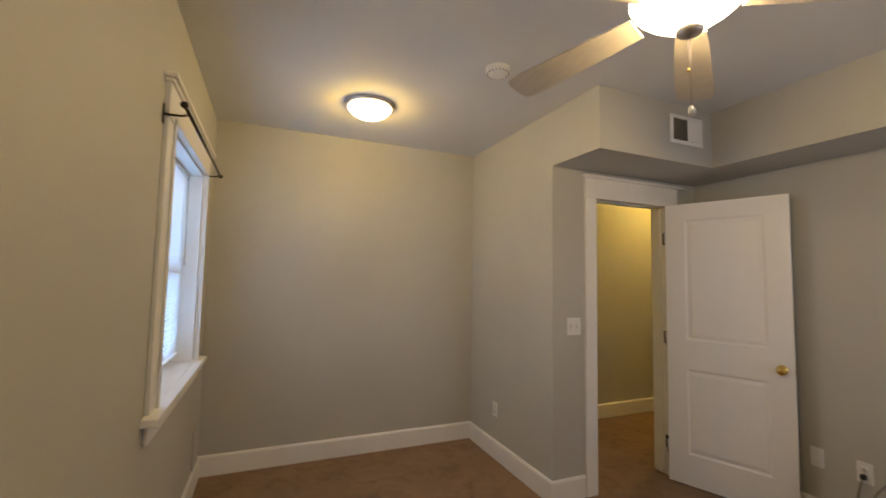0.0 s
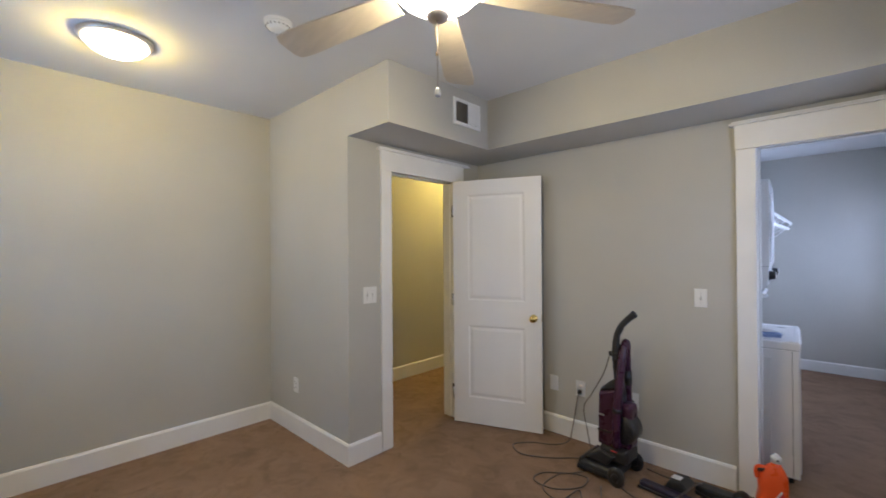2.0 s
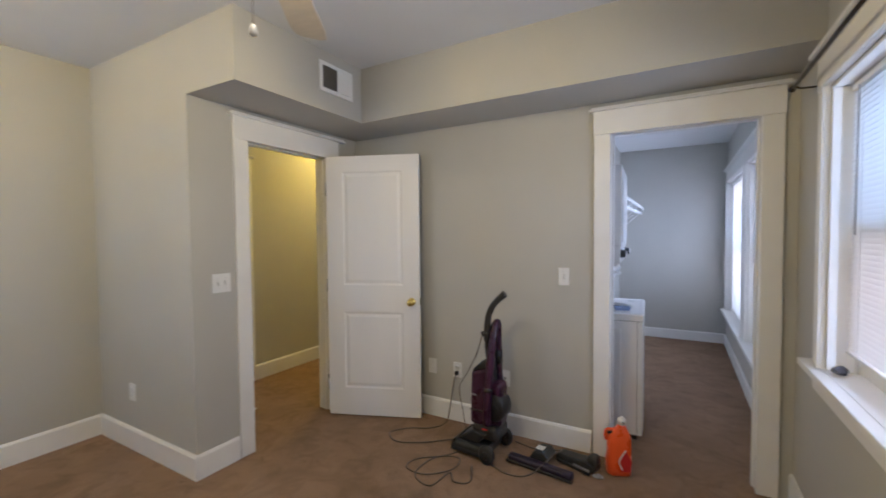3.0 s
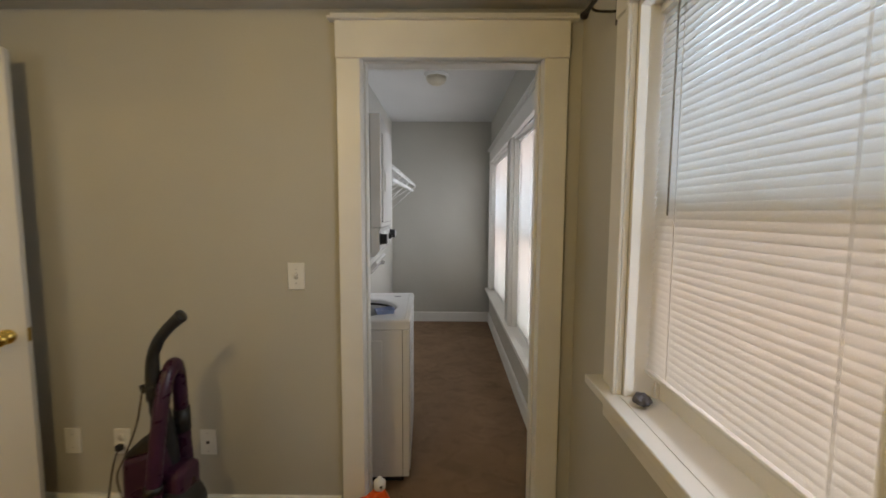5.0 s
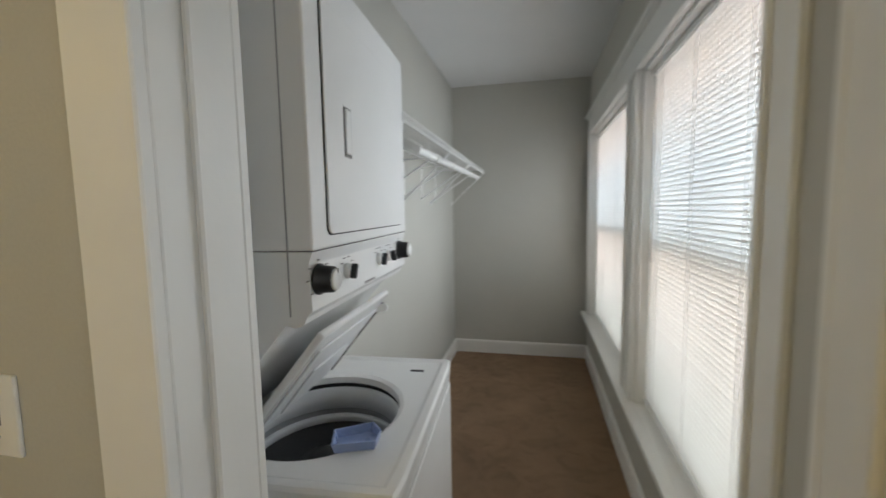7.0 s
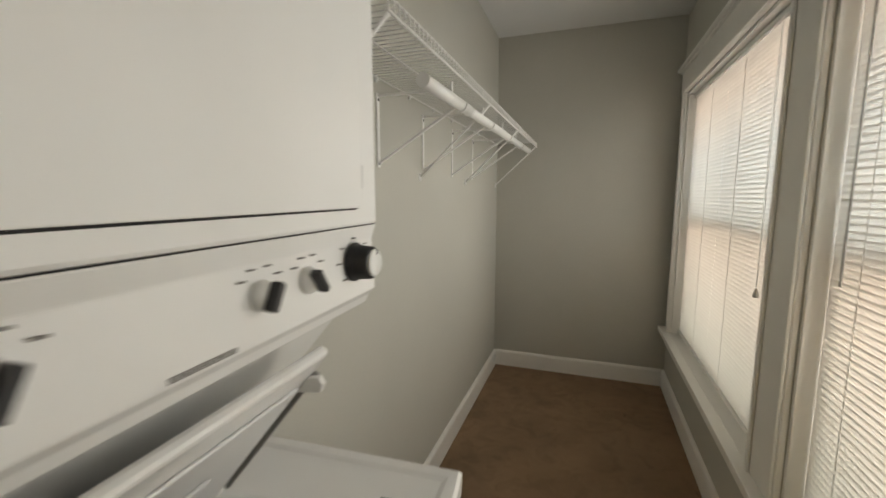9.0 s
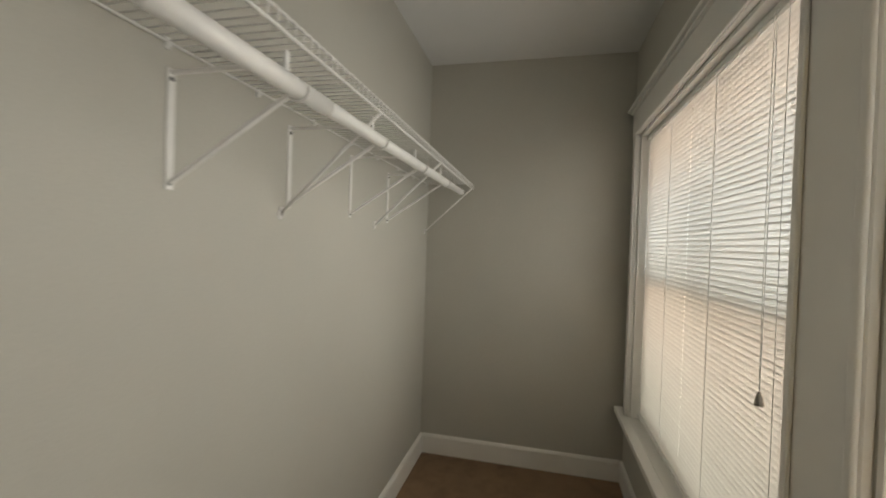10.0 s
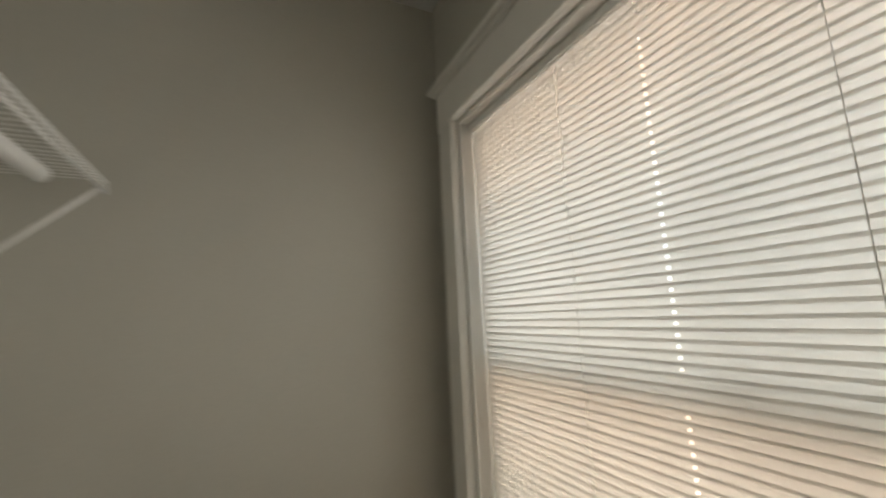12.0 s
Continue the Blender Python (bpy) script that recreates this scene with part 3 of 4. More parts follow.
backdrop("backdrop_laundry", (1.0, 0.25), (1.0, 3.75), [(0.0, LAWN), (0.26, LAWN), (0.345, PEACH), (0.385, BRICK), (0.43, HAZE), (0.54, SKYW), (0.58, PEACH), (0.65, BRICK), (1.0, HAZE)], 0.82, "bright daylight and a brick wall outside the laundry")
backdrop("backdrop_room", (1.0, -1.75), (1.0, 0.0), [(0.0, HAZE), (0.25, PEACH), (0.36, PEACH), (0.41, BRICK), (0.455, BRICK), (0.485, SKYW), (0.60, SKYW), (1.0, HAZE)], 0.44, "bright daylight and a brick wall outside the room")
backdrop("backdrop_south", (-3.6, -3.95), (-1.4, -3.95), [(0.0, SKYW), (0.5, (0.48, 0.80, 1.12)), (1.0, SKYW)], 0.72, "bright hazy daylight outside the corner window")
bm = bmesh.new()
bm.faces.new([bm.verts.new(p) for p in ((-400, -400, -0.6), (400, -400, -0.6), (400, 400, -0.6), (-400, 400, -0.6))])
tagged(part("ground", bm, material("dry_grass", (0.10, 0.11, 0.05), 0.9, vary=0.3, vary_scale=2.0)), "dull grass around the house", "ground", kind="structure")


def curtain_rod(place, ua, ub, z, label):
    root = thing("curtain_rod", label, "curtain rod", group="dark curtain rods")
    d = -0.085
    part("rod", tube([place(ua, d, z), place(ub, d, z)], 0.0075, 10), BRONZE, root)
    for u, s in ((ua, -1), (ub, 1)):
        a = Vector(place(u, d, z))
        along = (Vector(place(u + s, d, z)) - a)
        m = Matrix.Translation(a) @ along.to_track_quat("Z", "Y").to_matrix().to_4x4()
        part("finial", lathe([(0.0, -0.002), (0.010, 0.0), (0.010, 0.006), (0.006, 0.010), (0.012, 0.018), (0.015, 0.026), (0.011, 0.036), (0.0, 0.040)], 16, m), BRONZE, root)
    for u in (ua + 0.05 * (1 if ub > ua else -1), ub - 0.05 * (1 if ub > ua else -1)):
        bm = tube(curve([place(u, -0.0005, z - 0.02), place(u, -0.03, z - 0.022), place(u, -0.07, z - 0.02), place(u, d, z - 0.011)], 4), 0.0045, 8)
        box(bm, place(u - 0.011, -0.004, z - 0.06), place(u + 0.011, 0.0, z + 0.02))
        part("bracket", bm, BRONZE, root)
    return root


curtain_rod(east, -1.52, -0.30, 2.085, "dark bronze curtain rod on brackets above the room window")
curtain_rod(south, -3.06, -1.83, 2.11, "dark bronze curtain rod on brackets above the corner window")


# ---- ceiling fan, lamps, detectors, vent ----
def ceiling_fan():
    x, y = FAN
    root = thing("ceiling_fan", "five-bladed ceiling fan with pale blades and lit glass bowl", "ceiling fan", (x, y, H))
    part("canopy", lathe([(0.0, -0.055), (0.022, -0.055), (0.05, -0.045), (0.066, -0.02), (0.068, 0.0), (0.0, 0.0)], 32), NICKEL, root)
    part("downrod", tube([(0, 0, -0.15), (0, 0, -0.05)], 0.012, 12), NICKEL, root)
    part("motor_housing", lathe([(0.0, -0.30), (0.07, -0.30), (0.105, -0.285), (0.12, -0.25), (0.12, -0.20), (0.10, -0.165), (0.05, -0.145), (0.0, -0.14)], 40), NICKEL, root)
    for k in range(5):
        a = 196.7 + 72 * k
        m = pose(0, 0, -0.322, 0, 0, a) @ pose(0, 0, 0, 11, 3.2, 0)
        out = [(0.158, -0.046), (0.30, -0.058), (0.60, -0.072), (0.660, -0.066), (0.676, -0.040), (0.676, 0.040), (0.660, 0.066), (0.60, 0.072), (0.30, 0.058), (0.158, 0.046)]
        part("fan_blade", prism(out, 0.006, "z", -0.003, m=m), BLADE, root, "pale whitewashed wooden fan blade")
        bm = tube(curve([(0.085, 0, 0.045), (0.12, 0, 0.035), (0.17, 0.0, 0.016), (0.22, 0, 0.012)], 4), 0.009, 8)
        box(bm, (0.175, -0.035, 0.0035), (0.245, 0.035, 0.0075), 0.001)
        bmesh.ops.transform(bm, matrix=m, verts=bm.verts)
        part("blade_iron", bm, NICKEL, root)
    part("light_fitter", lathe([(0.0, -0.312), (0.130, -0.312), (0.150, -0.306), (0.146, -0.3015), (0.06, -0.3010), (0.0, -0.3005)], 40), NICKEL, root)
    bowl = part("glass_bowl", lathe([(0.020, -0.408), (0.045, -0.400), (0.085, -0.378), (0.126, -0.350), (0.154, -0.322), (0.166, -0.300), (0.158, -0.300), (0.120, -0.346), (0.08, -0.372), (0.042, -0.394), (0.020, -0.402)], 40), GLOBE, root, "lit frosted glass bowl shade")
    bowl.visible_shadow = False
    part("finial", lathe([(0.0, -0.432), (0.012, -0.431), (0.030, -0.422), (0.038, -0.412), (0.036, -0.404), (0.018, -0.398), (0.0, -0.398)], 28), SATIN, root)
    for dx, dy, zend, knob in ((0.008, -0.010, -0.645, True), (-0.012, 0.008, -0.52, False)):
        bm = tube([(dx, dy, -0.425), (dx * 0.9, dy * 0.9, zend)], 0.0013, 6)
        chain = part("pull_chain", bm, NICKEL, root)
        prof = [(0.0, 0.0), (0.008, 0.0), (0.0105, 0.006), (0.009, 0.018), (0.005, 0.028), (0.0, 0.030)] if knob else [(0.0, 0.0), (0.004, 0.001), (0.005, 0.006), (0.003, 0.012), (0.0, 0.013)]
        part("chain_pull", lathe(prof, 14, Matrix.Translation((dx * 0.9, dy * 0.9, zend - 0.030 if knob else zend - 0.013))), PLASTICW if knob else BRASS, chain, "white bell-shaped pull" if knob else "")
    return root


ceiling_fan()


def ceiling_dome(x, y, z, r, label, mat):
    root = thing("ceiling_light", label, "ceiling light", (x, y, z))
    part("base_ring", lathe([(r * 0.78, -0.018), (r * 0.88, -0.022), (r * 0.97, -0.018), (r, -0.009), (r, 0.0), (0.0, 0.0), (0.0, -0.010), (r * 0.78, -0.012)], 48), SATIN, root, "satin nickel trim ring")
    dome = part("glass_dome", lathe([(0.0, -0.098), (r * 0.2, -0.096), (r * 0.45, -0.085), (r * 0.70, -0.062), (r * 0.86, -0.032), (r * 0.85, -0.021), (r * 0.68, -0.056), (r * 0.44, -0.079), (0.0, -0.092)], 48), mat, root, "lit frosted glass dome")
    dome.visible_shadow = False
    part("finial", lathe([(0.0, -0.112), (0.006, -0.110), (0.009, -0.104), (0.006, -0.098), (0.0, -0.097)], 16), NICKEL, root)
    return root


ceiling_dome(DOME[0], DOME[1], H, 0.170, "flush ceiling light with nickel ring and lit frosted dome", GLOBE2)
ceiling_dome(-2.95, 0.90, H, 0.150, "flush ceiling light lighting the hall", GLOBE2)


def detector(x, y, z, r, label):
    root = thing("smoke_detector", label, "smoke detector", (x, y, z))
    part("base", lathe([(0.0, -0.012), (r, -0.012), (r * 1.04, -0.006), (r * 1.04, 0.0), (0.0, 0.0)], 32), PLASTICW, root)
    part("cover", lathe([(0.0, -0.042), (r * 0.55, -0.042), (r * 0.62, -0.039), (r * 0.64, -0.034), (r * 0.80, -0.033), (r * 0.93, -0.026), (r * 0.97, -0.0125), (0.0, -0.0122)], 32), PLASTICW, root)
    bm = bmesh.new()
    for k in range(18):
        box(bm, (r * 0.78, -0.0022, -0.0325), (r * 0.93, 0.0022, -0.0262), m=pose(0, 0, 0, 0, 0, 20 * k))
    part("sounder_slots", bm, SLOT, root)
    return root


detector(-1.90, -2.06, H, 0.066, "white round smoke detector on the room ceiling")
root = thing("lampholder", "white porcelain lampholder with beige cover on laundry ceiling", "ceiling light", (0.08, 1.78, HL))
part("base", lathe([(0.0, -0.022), (0.086, -0.022), (0.100, -0.012), (0.103, 0.0), (0.0, 0.0)], 32), PLASTICW, root)
part("cover", lathe([(0.0, -0.086), (0.04, -0.082), (0.070, -0.066), (0.082, -0.044), (0.083, -0.0225), (0.0, -0.0225)], 32), material("aged_beige_plastic", (0.62, 0.57, 0.45), 0.4, vary=0.06, vary_scale=25), root)


def vent_register():
    root = thing("vent_register", "white supply vent half open on the soffit", "vent")
    x, y0, y1, z0, z1 = -1.81, -0.838, -0.532, 2.356, 2.548
    part("frame", boxes(((x, y0, z0), (x + 0.010, y1, z0 + 0.026)), ((x, y0, z1 - 0.026), (x + 0.010, y1, z1)), ((x, y0, z0 + 0.026), (x + 0.010, y0 + 0.03, z1 - 0.026)), ((x, y1 - 0.03, z0 + 0.026), (x + 0.010, y1, z1 - 0.026)), bevel=0.002), PLASTICW, root)
    # flat dark sheet on the soffit stands in for the shaded duct
    part("duct_shade", boxes(((x + 0.0005, y0 + 0.03, z0 + 0.026), (x + 0.0015, y1 - 0.03, z1 - 0.026))), DARK, root)
    n = 14
    for k in range(n):
        u = y0 + 0.036 + (y1 - y0 - 0.072) * k / (n - 1)
        a = 8 if k < 7 else 62
        # the open half's white louvres are coloured grey to look shaded
        part("louvre", box(bmesh.new(), (-0.0085, -0.0008, z0 + 0.027), (0.0085, 0.0008, z1 - 0.027), m=pose(x + 0.0105, u, 0, 0, 0, a)), PLASTICW if k >= 7 else SLOT, root)
    for z in (z0 + 0.013, z1 - 0.013):
        part("screw", lathe([(0.0, 0.0), (0.004, 0.0), (0.003, 0.002), (0.0, 0.0022)], 10, pose(x + 0.010, (y0 + y1) / 2, z, 0, 90)), STEEL, root)


vent_register()


# ---- wall plates ----
def wall_plate(name, m, w, label, category, kind, group=""):
    """A cover plate in the local x-z plane, facing -y."""
    root = thing(name, label, category, group=group)
    root.matrix_basis = m
    part("plate", boxes(((-w / 2, -0.006, -0.058), (w / 2, 0.0, 0.058)), bevel=0.0025, seg=2), PLASTICW, root)
    def screw(x, z):
        part("screw", lathe([(0.0, 0.0), (0.0032, 0.0), (0.0026, 0.0012), (0.0, 0.0014)], 8, pose(x, -0.006, z, 90)), STEEL, root)
    if kind == "toggle":
        for c in ((0.0,) if w < 0.09 else (-0.023, 0.023)):
            part("toggle", prism([(-0.0065, -0.012), (-0.0065, 0.012), (-0.017, 0.014), (-0.018, 0.006)], 0.009, "x", c - 0.0045, 0.0012), PLASTICW, root)
            part("slot", boxes(((c - 0.0062, -0.0066, -0.0135), (c + 0.0062, -0.0061, 0.0135))), SLOT, root)
            screw(c, 0.030), screw(c, -0.030)
    elif kind == "duplex":
        for z in (0.0195, -0.0195):
            part("receptacle", lathe([(0.0, 0.0), (0.0165, 0.0), (0.0165, 0.002), (0.0, 0.0022)], 20, pose(0, -0.006, z, 90)), PLASTICW, root)
            part("slots", boxes(((-0.0075, -0.0088, z - 0.001), (-0.0055, -0.0081, z + 0.009)), ((0.0055, -0.0088, z - 0.001), (0.0075, -0.0081, z + 0.008)), ((-0.002, -0.0088, z - 0.0105), (0.002, -0.0081, z - 0.0065))), DARK, root)
        screw(0, 0)
    elif kind == "jack":
        part("jack", boxes(((-0.0075, -0.0085, -0.007), (0.0075, -0.006, 0.007)), bevel=0.001), SLOT, root)
        part("hole", boxes(((-0.0045, -0.0092, -0.0035), (0.0045, -0.0086, 0.0045))), DARK, root)
        screw(0, 0.042), screw(0, -0.042)
    elif kind == "blank":
        screw(0, 0.030), screw(0, -0.030)
    return root


wall_plate("light_switch", pose(-0.468, 0, 1.141), 0.072, "white single toggle switch plate beside the laundry doorway", "light switch", "toggle")
wall_plate("light_switch", pose(XD, -1.243, 1.14, 0, 0, 90), 0.116, "white double toggle switch plate beside the hall doorway", "light switch", "toggle")
wall_plate("outlet", pose(-2.99, YB, 0.387), 0.072, "white duplex outlet low on the side wall", "outlet", "duplex")
wall_plate("blank_plate", pose(-1.489, 0, 0.392), 0.072, "white blank cover plate above the baseboard", "wall plate", "blank")
wall_plate("outlet", pose(-1.267, 0, 0.392), 0.072, "white duplex outlet with a black plug in it", "outlet", "duplex")
wall_plate("cable_plate", pose(-0.881, 0, 0.392), 0.072, "white cable jack plate behind the vacuum", "wall plate", "jack")
root = thing("wall_register", "greige painted wall register low by the corner", "vent")
part("frame", boxes(((-3.36, YS, 0.16), (-3.16, YS + 0.012, 0.185)), ((-3.36, YS, 0.375), (-3.16, YS + 0.012, 0.40)), ((-3.36, YS, 0.185), (-3.335, YS + 0.012, 0.375)), ((-3.185, YS, 0.185), (-3.16, YS + 0.012, 0.375)), bevel=0.002), WALL, root)
part("backing", boxes(((-3.335, YS + 0.0005, 0.185), (-3.185, YS + 0.002, 0.375))), SLOT, root)
for k in range(9):
    part("louvre", box(bmesh.new(), (-3.335, -0.001, -0.008), (-3.185, 0.001, 0.008), m=pose(0, YS + 0.010, 0.197 + 0.0207 * k, 35)), WALL, root)


# ---- stacked washer and dryer ----
def laundry_centre():
    root = thing("stacked_washer_dryer", "white stacked washer and dryer with the washer lid open", "washing machine")
    # the unit is full width and stands a little askew in its alcove
    wide = 1.085
    root.matrix_basis = pose(-0.185, 0.945, 0, 0, 0, 3.2) @ Matrix.Diagonal((1, wide, 1, 1)) @ Matrix.Translation((0.185, -0.945, 0))
    x0, xf, y0, y1, zt = -0.74, -0.050, 0.330, 0.990, 0.876
    for nm, a, b in (("side_panel", (x0, y0, 0.045), (xf, y0 + 0.02, zt - 0.052)), ("side_panel", (x0, y1 - 0.02, 0.045), (xf, y1, zt - 0.052)),
                     ("front_frame", (xf - 0.02, y0 + 0.0201, 0.045), (xf - 0.0005, y1 - 0.0201, zt - 0.052)), ("back_panel", (x0 + 0.0005, y0 + 0.0201, 0.045), (x0 + 0.02, y1 - 0.0201, zt - 0.052))):
        part(nm, boxes((a, b), bevel=0.004, seg=2), ENAMEL, root)
    part("front_panel", boxes(((xf + 0.0005, y0 + 0.018, 0.07), (xf + 0.006, y1 - 0.018, zt - 0.075)), bevel=0.003), ENAMEL, root)
    part("side_crease", boxes(((x0 + 0.10, y0 - 0.004, 0.10), (xf - 0.135, y0 + 0.006, zt - 0.105)), bevel=0.0035, seg=2), ENAMEL, root)
    part("side_seam", boxes(((xf - 0.034, y0 - 0.0008, 0.05), (xf - 0.0315, y0 + 0.004, zt - 0.053))), DARK, root)
    # solid dark block in place of the shade beneath the cabinet
    part("underside_shade", boxes(((x0 + 0.02, y0 + 0.02, 0.012), (xf - 0.03, y1 - 0.02, 0.0445))), DARK, root)
    for x in (x0 + 0.06, xf - 0.05):
        for y in (y0 + 0.05, y1 - 0.05):
            part("levelling_foot", lathe([(0.0, 0.0), (0.02, 0.0), (0.02, 0.012), (0.007, 0.016), (0.007, 0.046), (0.0, 0.046)], 14, Matrix.Translation((x, y, 0))), BLACKP, root)
    za, zb = zt - 0.0518, zt - 0.0485
    part("deck_seam", boxes(((x0 + 0.004, y0 + 0.004, za), (xf - 0.003, y0 + 0.019, zb)), ((x0 + 0.004, y1 - 0.019, za), (xf - 0.003, y1 - 0.004, zb)), ((xf - 0.018, y0 + 0.0191, za), (xf - 0.003, y1 - 0.0191, zb))), DARK, root)
    # top deck: a shallow tray with a round opening
    cx, cy, r, seg = -0.345, 0.625, 0.212, 48
    bm = bmesh.new()

    turns = [2 * math.pi * k / seg for k in range(seg)]
    for ex, ey in ((xf, y0), (xf, y1), (x0, y0), (x0, y1)):
        a = math.atan2(ey - cy, ex - cx) % (2 * math.pi)
        turns[round(a / (2 * math.pi) * seg) % seg] = a

    def ring(ax, bx, ay, by, z):
        out = []
        for a in turns:
            c, s = math.cos(a), math.sin(a)
            f = min((bx - cx) / c if c > 1e-6 else (ax - cx) / c if c < -1e-6 else 9, (by - cy) / s if s > 1e-6 else (ay - cy) / s if s < -1e-6 else 9)
            out.append(bm.verts.new((cx + f * c, cy + f * s, z)))
        return out

    def circle(rr, z):
        return [bm.verts.new((cx + rr * math.cos(a), cy + rr * math.sin(a), z)) for a in turns]
    loops = [ring(x0, xf + 0.006, y0 - 0.003, y1 + 0.003, zt - 0.048), ring(x0, xf + 0.010, y0 - 0.004, y1 + 0.004, zt - 0.008), ring(x0, xf + 0.004, y0 + 0.002, y1 - 0.002, zt),
             ring(x0 + 0.03, xf - 0.016, y0 + 0.020, y1 - 0.020, zt), ring(x0 + 0.04, xf - 0.026, y0 + 0.030, y1 - 0.030, zt - 0.004),
             circle(r + 0.012, zt - 0.004), circle(r, zt - 0.011), circle(r - 0.002, zt - 0.030), circle(r + 0.01, zt - 0.032)]
    for a, b in zip(loops, loops[1:]):
        for k in range(seg):
            bm.faces.new((a[k], a[(k + 1) % seg], b[(k + 1) % seg], b[k]))
    bmesh.ops.recalc_face_normals(bm, faces=bm.faces)
    part("top_deck", bm, ENAMEL, root)
    at = Matrix.Translation((cx, cy, 0))
    part("tub_gap", lathe([(r + 0.001, zt - 0.046), (r + 0.010, zt - 0.040), (r + 0.012, zt - 0.034)], 48, at), DARK, root)
    part("tub_ring", lathe([(r + 0.004, zt - 0.118), (r - 0.006, zt - 0.112), (r - 0.006, zt - 0.052), (r + 0.001, zt - 0.045), (r + 0.010, zt - 0.045)], 48, at), TUB, root, "pale grey plastic tub ring")
    part("ring_gap", lathe([(r + 0.002, zt - 0.136), (r + 0.003, zt - 0.118)], 48, at), GREYENAMEL, root)
    basket = part("wash_basket", lathe([(0.0, 0.40), (0.10, 0.40), (0.196, 0.42), (0.206, 0.56), (0.207, zt - 0.160), (0.200, zt - 0.146), (0.203, zt - 0.136), (r, zt - 0.134)], 48, at), TUB, root, "pale grey wash basket, dark inside")
    # black disc above the true bottom paints in the shade deep in the basket
    part("basket_depth_shade", lathe([(0.0, 0.722), (0.15, 0.719), (0.2055, 0.716)], 40, at), BLACKP, basket)
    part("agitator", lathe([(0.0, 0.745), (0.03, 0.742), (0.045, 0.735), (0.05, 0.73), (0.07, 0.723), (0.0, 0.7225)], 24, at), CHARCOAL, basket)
    # open lid
    la, lb, ll = 0.410, 0.842, 0.345
    m = pose(-0.430, 0.0, zt + 0.006, 0, -51, 0)
    lid = part("washer_lid", box(bmesh.new(), (0.0, la, 0.0), (ll, lb, 0.018), 0.006, 2, m), ENAMEL, root, "open white washer lid leaning back")
    part("lid_rear", boxes(((-0.600, la, zt - 0.0035), (-0.432, lb, zt + 0.010)), bevel=0.005, seg=2), ENAMEL, lid)
    part("lid_liner", box(bmesh.new(), (0.03, la + 0.035, -0.006), (ll - 0.055, lb - 0.035, -0.0005), 0.0025, 2, m), TUB, lid)
    part("lid_step", box(bmesh.new(), (0.05, la + 0.10, -0.012), (0.20, lb - 0.14, -0.0065), 0.004, 2, m), TUB, lid)
    # grey strip paints the shadow on the white lid's side edge
    part("lid_edge_shade", box(bmesh.new(), (0.012, lb - 0.010, -0.008), (ll - 0.04, lb - 0.003, -0.0005), 0.001, 1, m), SLOT, lid)
    part("lid_switch_hook", prism([(ll - 0.080, -0.001), (ll - 0.050, -0.030), (ll - 0.036, -0.026), (ll - 0.032, -0.014), (ll - 0.046, -0.001)], 0.010, "y", lb - 0.020, 0.002, m), PLASTICW, lid, "translucent white lid hook")
    part("lid_latch_slot", boxes(((xf - 0.115, y1 - 0.105, zt - 0.0042), (xf - 0.070, y1 - 0.092, zt - 0.0030))), DARK, root)
    cup = bmesh.new()
    ring0 = [(-0.060, -0.040), (0.045, -0.046), (0.060, 0.0), (0.040, 0.045), (-0.060, 0.030)]
    lo = [cup.verts.new((x * 0.9, y * 0.9, 0.0)) for x, y in ring0]
    hi = [cup.verts.new((x, y, 0.034)) for x, y in ring0]
    inn = [cup.verts.new((x * 0.92, y * 0.92, 0.034)) for x, y in ring0]
    ilo = [cup.verts.new((x * 0.82, y * 0.82, 0.004)) for x, y in ring0]
    for a, b in ((lo, hi), (hi, inn), (inn, ilo)):
        for k in range(5):
            cup.faces.new((a[k], a[(k + 1) % 5], b[(k + 1) % 5], b[k]))
    cup.faces.new(lo[::-1]), cup.faces.new(ilo)
    bmesh.ops.transform(cup, matrix=pose(-0.185, 0.490, zt - 0.0035, 0, 0, 20) @ Matrix.Diagonal((0.92, 0.90, 0.66, 1)), verts=cup.verts)
    part("bleach_cup", cup, BLUEP, root, "pale blue plastic dispenser cup")
    # dryer
    dx, d0, d1, dz0, dz1 = -0.185, 0.329, 0.945, 1.337, 1.890
    part("dryer_body", boxes(((x0, d0, dz0), (dx, d1, dz1)), bevel=0.005, seg=2), ENAMEL, root)
    part("side_fold", boxes(((dx - 0.052, d0 - 0.0012, 1.215), (dx - 0.049, d0 - 0.0002, dz1 - 0.01))), GREYENAMEL, root)
    part("seam", boxes(((x0 + 0.02, d0 + 0.004, dz0 - 0.0010), (dx - 0.003, d1 - 0.004, dz0))), DARK, root)
    console = [(dx - 0.002, dz0 - 0.0010), (dx - 0.010, dz0 - 0.025), (dx - 0.006, 1.226), (dx - 0.018, 1.214), (dx - 0.024, 1.200), (-0.226, 1.192), (-0.247, 1.196), (-0.475, 0.925), (-0.52, 0.905), (x0, 0.905), (x0, dz0 - 0.0010)]
    part("control_console", prism(console, d1 - d0, "y", d0, 0.002), ENAMEL, root, "white sloped control console")
    def rounded(a, b, c, d, rad):
        out = []
        for u, w, start in ((b - rad, c + rad, -90), (b - rad, d - rad, 0), (a + rad, d - rad, 90), (a + rad, c + rad, 180)):
            out += [(u + rad * math.cos(radians(start + 15 * k)), w + rad * math.sin(radians(start + 15 * k))) for k in range(7)]
        return out
    part("door_gap", prism(rounded(0.3845, 0.8888, 1.3620, 1.8105, 0.017), 0.001, "x", dx + 0.0002), DARK, root)
